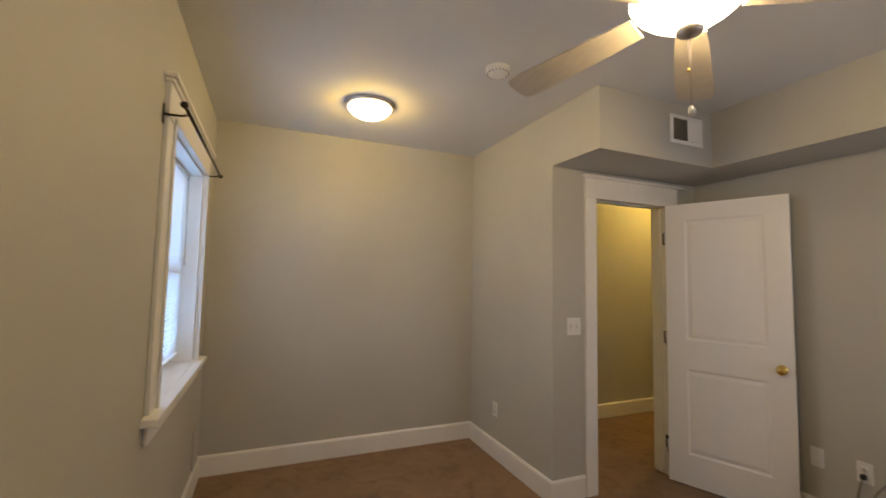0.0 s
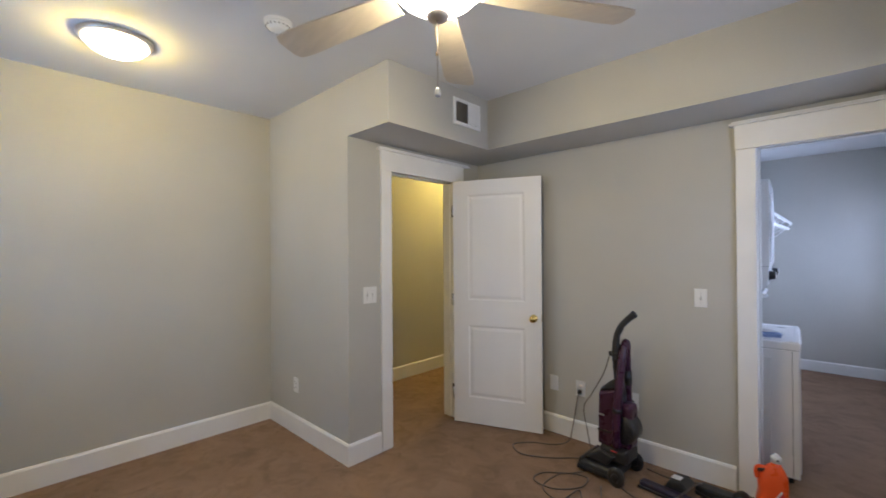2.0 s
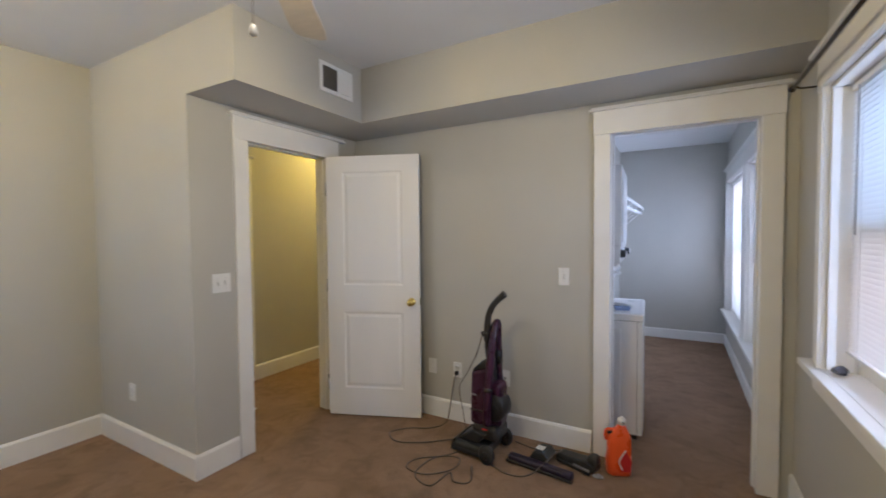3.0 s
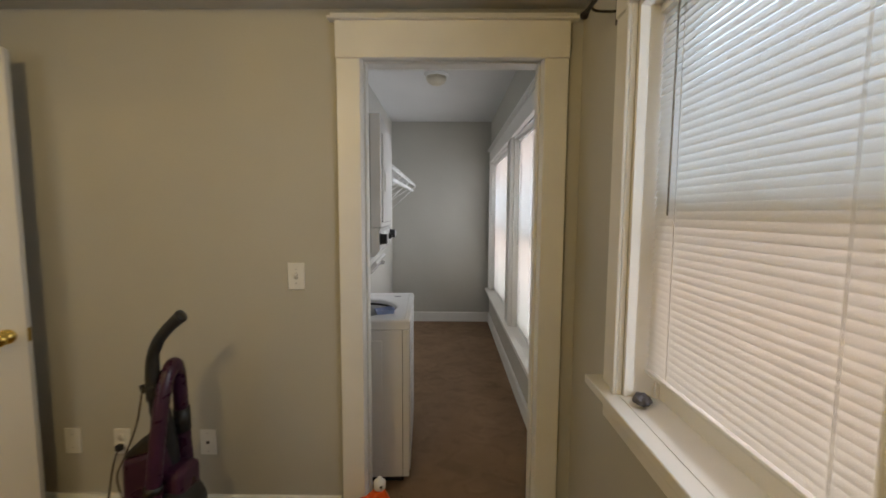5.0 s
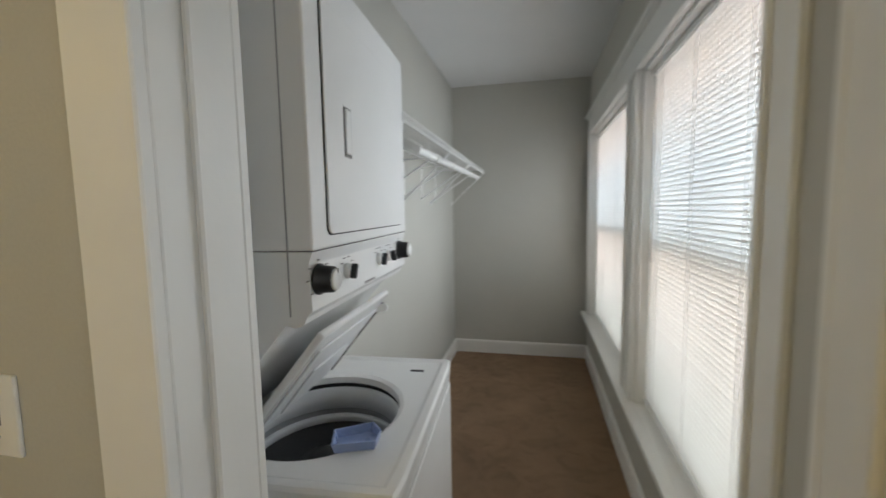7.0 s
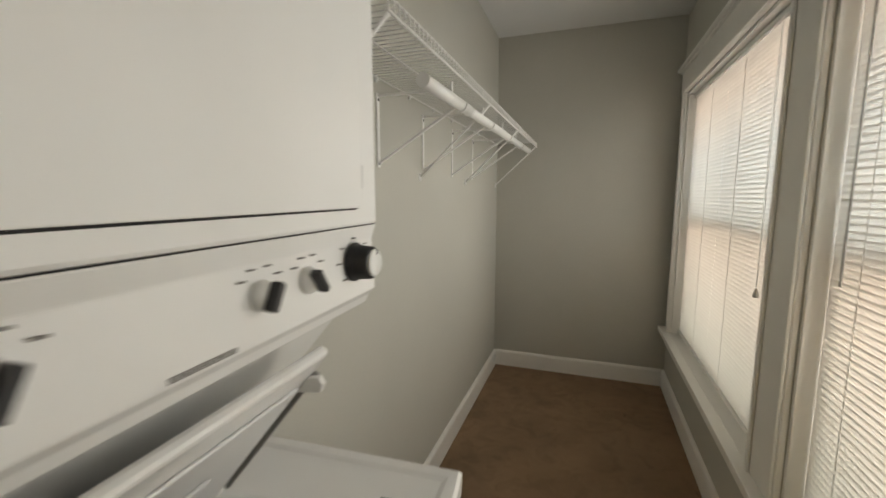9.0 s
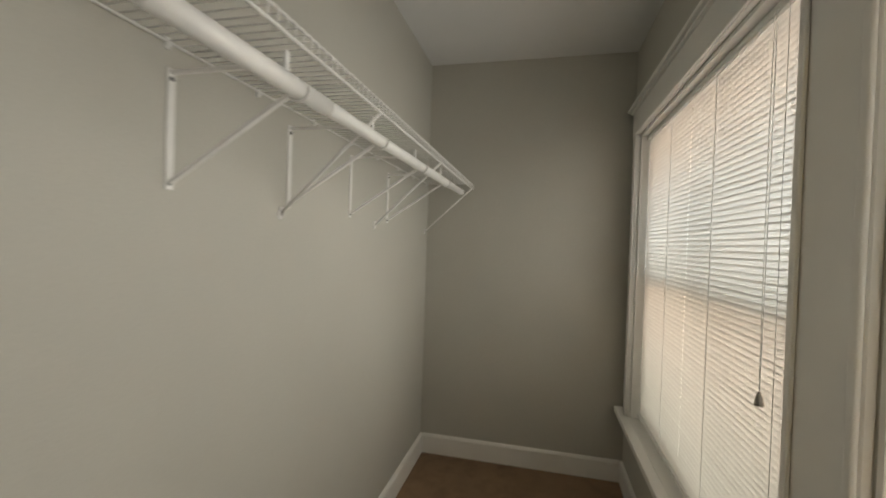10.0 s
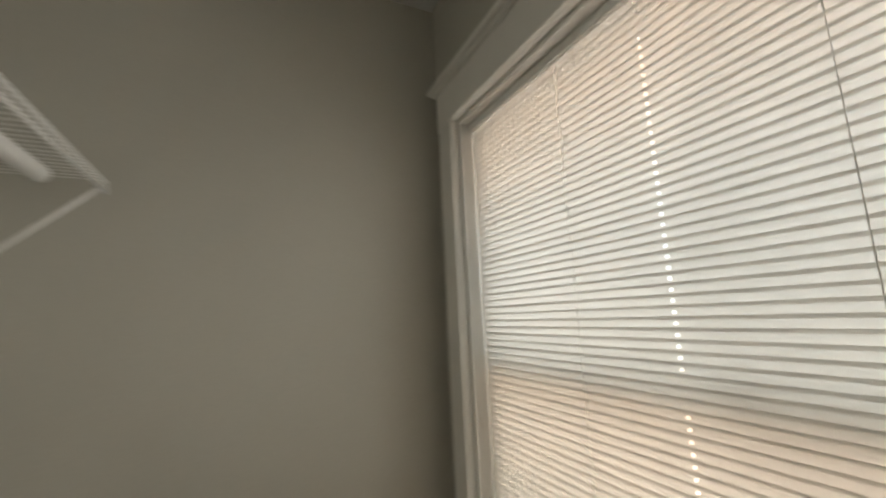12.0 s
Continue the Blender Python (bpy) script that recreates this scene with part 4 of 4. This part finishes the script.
    ddoor = part("dryer_door", prism(rounded(0.3870, 0.8868, 1.3648, 1.8080, 0.015), 0.0045, "x", dx + 0.0015, 0.0015), ENAMEL, root, "plain white dryer door")
    part("handle_recess", boxes(((dx + 0.0062, 0.466, 1.524), (dx + 0.0068, 0.504, 1.630)), bevel=0.0), SLOT, ddoor)
    part("handle", boxes(((dx + 0.0065, 0.471, 1.530), (dx + 0.0105, 0.496, 1.625)), bevel=0.0015), ENAMEL, ddoor)
    for z in (1.412, 1.715):
        part("hinge", boxes(((dx + 0.0013, 0.8875, z - 0.018), (dx + 0.0050, 0.8920, z + 0.018)), bevel=0.0008), STEEL, ddoor)
    # knobs: dials at both ends, three pointers between
    for y, big in ((0.356, True), (0.482, False), (0.688, False), (0.767, False), (0.878, True)):
        m = pose(dx - 0.006, y, 1.282 if big else 1.277, 0, 90, 0) @ Matrix.Diagonal((1, 1 / wide, 1, 1))
        if big:
            k = part("dial", lathe([(0.0, 0.0), (0.030, 0.0), (0.030, 0.004), (0.0265, 0.006), (0.025, 0.030), (0.022, 0.033), (0.0, 0.033)], 32, m), BLACKP, root, "black timer dial with white cap")
            part("dial_cap", lathe([(0.0, 0.033), (0.021, 0.0332), (0.021, 0.036), (0.018, 0.0385), (0.0, 0.039)], 28, m), PLASTICW, k)
            part("dial_mark", box(bmesh.new(), (-0.021, -0.0015, 0.0392), (-0.013, 0.0015, 0.0396), m=m), DARK, k)
        else:
            k = part("knob_base", lathe([(0.0, 0.0), (0.0175, 0.0), (0.0175, 0.003), (0.0155, 0.006), (0.0145, 0.010), (0.0, 0.010)], 28, m), PLASTICW, root)
            part("knob_grip", box(bmesh.new(), (-0.0165, -0.0050, 0.0101), (0.0165, 0.0050, 0.024), 0.002, 2, m @ pose(0, 0, 0, 0, 0, {0.482: -25, 0.688: -30, 0.767: 35}[y])), BLACKP, k, "black pointer grip")
        for a in ((-60, -25, 20, 60) if not big else (-140, -90, -50, 0, 50, 90, 140)):
            rr = 0.030 if not big else 0.041
            yy, zz = y + rr * math.sin(radians(a)), 1.285 + rr * 0.82 * math.cos(radians(a))
            if 1.256 < zz < 1.326:
                part("printed_mark", boxes(((dx - 0.0062, yy - 0.0045, zz - 0.0010), (dx - 0.0040, yy + 0.0045, zz + 0.0010))), SLOT, root)
    for z in (1.2290, 1.2310, 1.2330):
        part("maker_mark", boxes(((dx - 0.010, 0.583, z), (dx - 0.0052, 0.652, z + 0.0011))), SLOT, root, "plain grey bar in place of a maker's name")
    return root


laundry_centre()


# ---- wire shelf and hanging rod ----
def wire_shelf():
    root = thing("wire_shelf", "white vinyl-coated wire closet shelf on the laundry wall", "shelf")
    ya, yb, z, xb, xf = 1.085, 3.535, 1.772, XL + 0.004, -0.232
    for nm, x, zz, r in (("back_rail", xb + 0.003, z - 0.004, 0.0032), ("front_rail", xf, z - 0.004, 0.0032), ("lip_rail", xf + 0.003, z - 0.034, 0.0034), ("middle_rail", (xb + xf) / 2, z - 0.005, 0.003)):
        part(nm, tube([(x, ya, zz), (x, yb, zz)], r, 8), WIREW, root)
    n = int((yb - ya) / 0.0254)
    one = None
    for k in range(n + 1):
        y = ya + (yb - ya) * k / n
        if one is None:
            one = part("cross_wire", tube([(xb, 0, z), (xf, 0, z), (xf + 0.0045, 0, z - 0.004), (xf + 0.0055, 0, z - 0.034)], 0.0017, 5), WIREW, root)
            ob = one
        else:
            ob = new("cross_wire", one.data)
            ob.parent = root
        ob.location = (0, y, 0)
    for y in (1.095, 1.972, 2.664, 3.49):
        bm = tube([(XL + 0.005, y, 1.462), (xf + 0.002, y, z - 0.036)], 0.0048, 8)
        box(bm, (XL, y - 0.008, 1.452), (XL + 0.006, y + 0.008, 1.478), 0.001)
        lathe([(0.0, 0.0), (0.014, 0.0), (0.014, 0.003), (0.009, 0.006), (0.0, 0.006)], 16, pose(XL, y, 1.456, 0, 90), bm)
        part("support_brace", bm, WIREW, root)
    for k in range(9):
        y = 1.32 + 0.27 * k
        bm = tube([(XL, y, z - 0.010), (XL + 0.012, y, z - 0.010)], 0.005, 8)
        box(bm, (XL, y - 0.007, z - 0.018), (XL + 0.008, y + 0.007, z + 0.006), 0.002)
        part("wall_clip", bm, PLASTICW, root)
    return root


wire_shelf()


def hanging_rod():
    root = thing("hanging_rod", "white tubular hanging rod carried by wall brackets", "closet rod")
    x, z = -0.238, 1.668
    part("rod", tube([(x, 1.29, z - 0.008), (x - 0.004, 3.215, z + 0.012)], 0.0165, 20), WIREW, root)
    part("rod_sleeve", tube([(x, 1.288, z - 0.008), (x - 0.001, 1.70, z - 0.004)], 0.0178, 20), WIREW, root)
    for y in (1.603, 2.007, 2.412, 2.815):
        zr = z - 0.008 + 0.0104 * (y - 1.29)
        b = part("bracket_plate", boxes(((XL, y - 0.0095, 1.478), (XL + 0.005, y + 0.0095, 1.722)), bevel=0.002, seg=2), WIREW, root)
        bm = bmesh.new()
        d = Vector((x - 0.020 - (XL + 0.006), 0, zr - 0.008 - 1.492))
        m = Matrix.Translation((XL + 0.006, y, 1.492)) @ d.to_track_quat("X", "Z").to_matrix().to_4x4()
        box(bm, (0, -0.0055, -0.004), (d.length, 0.0055, 0.004), 0.0015, 1, m)
        part("bracket_arm", bm, WIREW, b)
        hook = [(x + 0.021 * math.sin(radians(a)), y, zr - 0.021 * math.cos(radians(a))) for a in range(-80, 101, 20)]
        part("rod_cradle", tube(hook, 0.0032, 6), WIREW, b)
        part("top_stay", boxes(((x - 0.034, y - 0.007, zr - 0.004), (x - 0.026, y + 0.007, 1.738)), bevel=0.0015), WIREW, b)
        part("top_arm", boxes(((XL + 0.0055, y - 0.0055, 1.7085), (x - 0.0345, y + 0.0055, 1.7165)), bevel=0.0015), WIREW, b)
        for zz in (1.492, 1.700):
            part("screw", lathe([(0.0, 0.0), (0.0050, 0.0), (0.0042, 0.0018), (0.0, 0.002)], 10, pose(XL + 0.005, y, zz, 0, 90)), DARK, b)
    return root


hanging_rod()


# ---- upright carpet cleaner, its cord and tools ----
VAC = (-0.893, -0.285)


def carpet_cleaner():
    root = thing("carpet_cleaner", "upright carpet cleaner in purple and black standing on carpet", "vacuum cleaner", (VAC[0], VAC[1], 0))
    root.matrix_basis = pose(VAC[0], VAC[1], 0) @ Matrix.Diagonal((0.86, 0.92, 1.0, 1.0))
    # the head points towards -x
    h = pose(0, 0, 0, 0, 0, -4)
    part("floor_head", box(bmesh.new(), (-0.225, -0.165, 0.012), (0.07, 0.115, 0.080), 0.026, 3, h), CHARCOAL, root)
    part("head_hood", prism([(-0.200, 0.078), (-0.02, 0.078), (0.05, 0.15), (-0.06, 0.165), (-0.15, 0.115)], 0.20, "y", -0.125, 0.012, h), CHARCOAL, root)
    part("nozzle_window", prism([(-0.240, 0.012), (-0.205, 0.012), (-0.190, 0.090), (-0.212, 0.090)], 0.27, "y", -0.16, 0.006, h), BLACKP, root)
    part("head_bumper", box(bmesh.new(), (-0.21, -0.172, 0.020), (0.05, -0.1655, 0.045), 0.003, 1, h), BLACKP, root)
    for y in (-0.185, 0.120):
        wm = h @ pose(0.085, y, 0.062, 90, 0, 0)
        w = part("wheel", lathe([(0.0, -0.020), (0.042, -0.020), (0.058, -0.014), (0.062, 0.0), (0.058, 0.014), (0.042, 0.020), (0.0, 0.020)], 28, wm), CHARCOAL, root)
        part("hub_cap", lathe([(0.0, 0.0195), (0.028, 0.0195), (0.024, 0.026), (0.0, 0.027)], 20, wm), BLACKP, w)
    part("tank_base", box(bmesh.new(), (-0.085, -0.105, 0.10), (0.125, 0.095, 0.20), 0.028, 3, h), CHARCOAL, root)
    part("red_badge", box(bmesh.new(), (0.010, -0.112, 0.174), (0.055, -0.104, 0.184), 0.003, 1, h), REDLBL, root)
    part("dirty_tank", prism([(-0.098, 0.195), (0.075, 0.195), (0.070, 0.40), (0.045, 0.575), (-0.088, 0.535)], 0.19, "y", -0.105, 0.022, h), PURPLE, root, "translucent purple water tank")
    part("tank_lid", prism([(-0.088, 0.530), (0.050, 0.572), (0.045, 0.620), (0.015, 0.625), (-0.070, 0.560)], 0.18, "y", -0.100, 0.014, h), CHARCOAL, root)
    part("tank_catch", box(bmesh.new(), (-0.085, -0.112, 0.385), (-0.040, -0.1035, 0.396), 0.002, 1, h), STEEL, root)
    part("tank_rib", box(bmesh.new(), (-0.095, -0.1095, 0.285), (0.06, -0.1035, 0.297), 0.002, 1, h), CHARCOAL, root)
    drum = part("motor_drum", lathe([(0.0, -0.075), (0.070, -0.075), (0.086, -0.060), (0.088, 0.06), (0.075, 0.075), (0.0, 0.075)], 32, h @ pose(0.085, -0.01, 0.315, 90, 0, 0)), CHARCOAL, root)
    for rr in (0.028, 0.044, 0.060):
        part("drum_vent", lathe([(rr, 0.0752), (rr + 0.007, 0.0752), (rr + 0.007, 0.0785), (rr, 0.0785)], 28, h @ pose(0.085, -0.01, 0.315, 90, 0, 0)), BLACKP, drum)
    part("rear_cover", box(bmesh.new(), (0.030, -0.070, 0.19), (0.135, 0.075, 0.47), 0.030, 3, h), PURPLE, root)
    # spine, hose and handle rise side by side
    part("spine", tube(curve([(0.030, 0.02, 0.40), (0.026, 0.005, 0.58), (0.022, -0.025, 0.72), (0.018, -0.040, 0.80)], 6), [0.040] * 6 + [0.036] * 6 + [0.032] * 7, 14), CHARCOAL, root)
    grip = curve([(0.018, -0.035, 0.74), (0.022, -0.044, 0.86), (0.042, -0.048, 0.935), (0.090, -0.047, 0.995), (0.152, -0.046, 1.045)], 7)
    k = len(grip)
    part("handle", tube(grip, [0.031 - 0.010 * min(1, 2.2 * i / k) + 0.003 * max(0, i / k - 0.75) * 4 for i in range(k)], 14), CHARCOAL, root, "curved dark grey grip")
    part("grip_end", lathe([(0.0, 0.0), (0.023, 0.0), (0.0255, 0.006), (0.023, 0.014), (0.0, 0.016)], 16, Matrix.Translation((0.148, -0.046, 1.042)) @ Vector((0.062, 0.001, 0.05)).to_track_quat("Z", "Y").to_matrix().to_4x4()), BLACKP, root)
    part("trigger", tube(curve([(0.075, -0.048, 0.955), (0.060, -0.049, 0.925), (0.035, -0.048, 0.885)], 5), 0.006, 8), BLACKP, root)
    hose = curve([(0.045, -0.128, 0.22), (0.052, -0.117, 0.42), (0.063, -0.090, 0.62), (0.070, -0.050, 0.78), (0.072, -0.014, 0.838), (0.068, 0.024, 0.842), (0.060, 0.053, 0.79), (0.054, 0.068, 0.66), (0.058, 0.072, 0.50), (0.070, 0.070, 0.36)], 10)
    k = len(hose)
    part("hose", tube(hose, [0.028 + (0.0022 if i % 2 else 0.0) for i in range(k)], 14), PURPLE, root, "ribbed purple hose looped over the back")
    part("hose_cuff", tube([(0.0545, 0.068, 0.66), (0.0555, 0.0705, 0.57)], 0.033, 16), CHARCOAL, root)
    part("hose_clip", tube([(0.0525, -0.1165, 0.43), (0.0535, -0.114, 0.455)], 0.034, 16), BLACKP, root)
    part("cord_hook", tube(curve([(0.000, -0.045, 0.775), (-0.020, -0.047, 0.772), (-0.026, -0.047, 0.794)], 4), 0.009, 8), CHARCOAL, root)
    return root


carpet_cleaner()

cord = thing("power_cord", "thin grey-brown power cord looped over the carpet", "power cord")
x, y = VAC
plug = (-1.267, -0.030, 0.372)
run = [plug, (-1.275, -0.055, 0.30), (-1.30, -0.07, 0.12), (-1.32, -0.10, 0.012), (-1.38, -0.22, 0.006), (-1.52, -0.30, 0.006), (-1.60, -0.42, 0.006), (-1.48, -0.50, 0.006), (-1.30, -0.42, 0.008), (-1.14, -0.30, 0.012),
       (-1.04, -0.36, 0.008), (-1.10, -0.50, 0.006), (-1.24, -0.62, 0.006), (-1.24, -0.73, 0.006), (-1.10, -0.74, 0.008), (-0.98, -0.62, 0.012), (-1.00, -0.50, 0.016), (-1.14, -0.56, 0.012), (-1.16, -0.76, 0.006), (-1.02, -0.82, 0.006),
       (-0.98, -0.66, 0.010), (-0.92, -0.72, 0.006), (-0.84, -0.68, 0.006), (-0.90, -0.52, 0.006)]
part("floor_run", tube(curve(run, 8), 0.0042, 7), GREYCORD, cord)
part("plug", box(bmesh.new(), (-1.280, -0.036, 0.358), (-1.254, -0.0085, 0.387), 0.006, 2), BLACKP, cord, "black moulded plug")
rise = [(-1.12, -0.15, 0.006), (-1.16, -0.13, 0.15), (-1.17, -0.16, 0.32), (-1.08, -0.22, 0.46), (-0.98, -0.28, 0.62), (-0.915, -0.328, 0.765)]
part("hanging_run", tube(curve(rise, 8), 0.0034, 7), GREYCORD, cord)
run = [(-0.76, -0.12, 0.010), (-0.62, -0.14, 0.006), (-0.50, -0.10, 0.008), (-0.44, -0.16, 0.05), (-0.46, -0.28, 0.075), (-0.56, -0.46, 0.012), (-0.70, -0.50, 0.006), (-0.84, -0.42, 0.006), (-0.88, -0.36, 0.02)]
part("tail_loop", tube(curve(run, 8), 0.004, 7), GREYCORD, cord)


def floor_tool():
    root = thing("floor_tool", "dark purple hard-floor tool lying on the carpet", "vacuum attachment")
    m = pose(-0.525, -0.345, 0.0, 0, 0, -7) @ Matrix.Diagonal((0.92, 1, 1, 1))
    part("squeegee_bar", box(bmesh.new(), (-0.22, -0.040, 0.004), (0.22, 0.015, 0.046), 0.012, 3, m), INDIGO, root)
    part("bar_lip", box(bmesh.new(), (-0.225, -0.052, 0.003), (0.225, -0.041, 0.020), 0.003, 1, m), BLACKP, root)
    part("neck", prism([(-0.10, 0.012), (0.02, 0.012), (0.05, 0.060), (0.01, 0.095), (-0.06, 0.085)], 0.13, "y", 0.016, 0.010, m), CHARCOAL, root)
    part("badge", box(bmesh.new(), (-0.055, 0.040, 0.094), (0.0, 0.09, 0.0985), 0.002, 1, m @ pose(0, 0, 0, 0, 0, 0)), PLASTICW, root)
    return root


floor_tool()


def brush_tool():
    root = thing("brush_tool", "dark hand brush attachment lying by the casing", "vacuum attachment")
    m = pose(-0.315, -0.205, 0.0, 0, 0, -20)
    part("body", prism([(-0.15, 0.010), (0.10, 0.010), (0.115, 0.050), (0.06, 0.075), (-0.03, 0.060), (-0.15, 0.045)], 0.085, "y", -0.045, 0.010, m), CHARCOAL, root)
    part("bristle_strip", box(bmesh.new(), (-0.14, -0.060, 0.003), (0.09, -0.046, 0.022), 0.003, 1, m), BLACKP, root)
    part("swivel", lathe([(0.0, -0.035), (0.026, -0.035), (0.034, -0.02), (0.034, 0.02), (0.026, 0.035), (0.0, 0.035)], 20, m @ pose(0.085, 0.0, 0.078, 90, 0, 0)), CHARCOAL, root)
    part("clear_strip", box(bmesh.new(), (-0.02, -0.0622, 0.024), (0.085, -0.0462, 0.034), 0.002, 1, m), SLOT, root)
    return root


brush_tool()


def jug():
    root = thing("detergent_jug", "orange plastic cleaner jug with white cap on carpet", "bottle")
    m = pose(-0.108, -0.170, 0.0, 0, 0, 22) @ Matrix.Diagonal((0.92, 0.92, 1, 1))
    bm = bmesh.new()
    rows = [(0.060, 0.040, 0.0, 0.004), (0.074, 0.050, 0.0, 0.012), (0.077, 0.052, 0.0, 0.09), (0.070, 0.049, 0.004, 0.14), (0.073, 0.050, 0.002, 0.19), (0.066, 0.046, 0.004, 0.235), (0.046, 0.036, 0.010, 0.265), (0.026, 0.026, 0.018, 0.285), (0.022, 0.022, 0.020, 0.298)]
    rings = []
    for a, b, o, z in rows:
        rings.append([bm.verts.new((o + a * math.copysign(abs(math.cos(t)) ** 0.6, math.cos(t)), b * math.copysign(abs(math.sin(t)) ** 0.6, math.sin(t)), z)) for t in [2 * math.pi * k / 28 for k in range(28)]])
    for a, b in zip(rings, rings[1:]):
        for k in range(28):
            bm.faces.new((a[k], a[(k + 1) % 28], b[(k + 1) % 28], b[k])).smooth = True
    bm.faces.new(rings[0][::-1]), bm.faces.new(rings[-1])
    bmesh.ops.transform(bm, matrix=m, verts=bm.verts)
    part("bottle_body", bm, ORANGE, root)
    part("grip_handle", tube([m @ p for p in curve([(-0.030, 0, 0.262), (-0.068, 0, 0.262), (-0.078, 0, 0.235), (-0.072, 0, 0.205)], 5)], 0.012, 10), ORANGE, root)
    cap = part("cap", lathe([(0.0, 0.0), (0.026, 0.0), (0.026, 0.028), (0.022, 0.032), (0.013, 0.034), (0.011, 0.044), (0.0, 0.045)], 24, m @ Matrix.Translation((0.020, 0, 0.2985))), PLASTICW, root, "white screw cap")
    part("spout_hole", lathe([(0.0, 0.0), (0.006, 0.0), (0.006, 0.0012), (0.0, 0.0012)], 12, m @ pose(0.020, -0.0262, 0.316, 90)), DARK, cap)
    part("label", prism([(0.0, 0.035), (0.060, 0.04), (0.066, 0.10), (0.030, 0.165), (0.0, 0.12)], 0.0015, "y", -0.0535, 0, m), REDLBL, root, "red and white printed label")
    part("label_stripe", tube([m @ p for p in curve([(0.010, -0.0545, 0.05), (-0.008, -0.0545, 0.10), (0.030, -0.0545, 0.165)], 5)], 0.004, 6), PLASTICW, root)
    part("neck_band", box(bmesh.new(), (-0.075, -0.018, 0.243), (-0.035, 0.012, 0.262), 0.004, 1, m), BLACKP, root)
    return root


jug()


# ---- small loose things ----
def crumpled(name, label, category, at, size, mat, seed, flat=0.6):
    bm = bmesh.new()
    bmesh.ops.create_icosphere(bm, subdivisions=3, radius=1.0)
    rng = Vector((seed * 1.7, seed * 0.9, 3.1))
    for v in bm.verts:
        n = noise.noise(v.co * 1.6 + rng) * 0.38 + noise.noise(v.co * 4.0 + rng) * 0.16
        v.co = v.co * (1 + n)
        v.co.z *= flat
    low = min(v.co.z for v in bm.verts)
    for v in bm.verts:
        v.co = Vector(((v.co.x) * size[0] + at[0], v.co.y * size[1] + at[1], (v.co.z - low) * size[2] + at[2]))
    ob = part(name, bm, mat)
    return tagged(ob, label, category)


crumpled("rag", "small crumpled dark grey rag on the window sill", "rag", (0.752, -0.575, 0.8535), (0.024, 0.031, 0.027), material("grey_cloth", (0.10, 0.10, 0.12), 0.9, vary=0.3, vary_scale=40), 4)
crumpled("plastic_wrap", "small crumpled clear plastic wrap on carpet", "litter", (-0.205, -0.275, 0.0), (0.030, 0.022, 0.014), WAND, 9)
crumpled("black_bag", "crumpled black bag lying on the carpet", "bag", (-2.08, -2.22, 0.0), (0.10, 0.12, 0.10), material("black_bag_plastic", (0.012, 0.011, 0.011), 0.5, vary=0.3, vary_scale=15), 2, 0.6)
ob = part("paper_scrap", prism([(-0.05, -0.03), (0.05, -0.02), (0.045, 0.03), (-0.04, 0.025)], 0.002, "z", 0.001, m=pose(-2.86, -0.65, 0, 0, 0, 25)), material("white_paper", (0.8, 0.8, 0.78), 0.7, vary=0.04, vary_scale=20))
tagged(ob, "white paper scrap on the hall carpet", "paper")
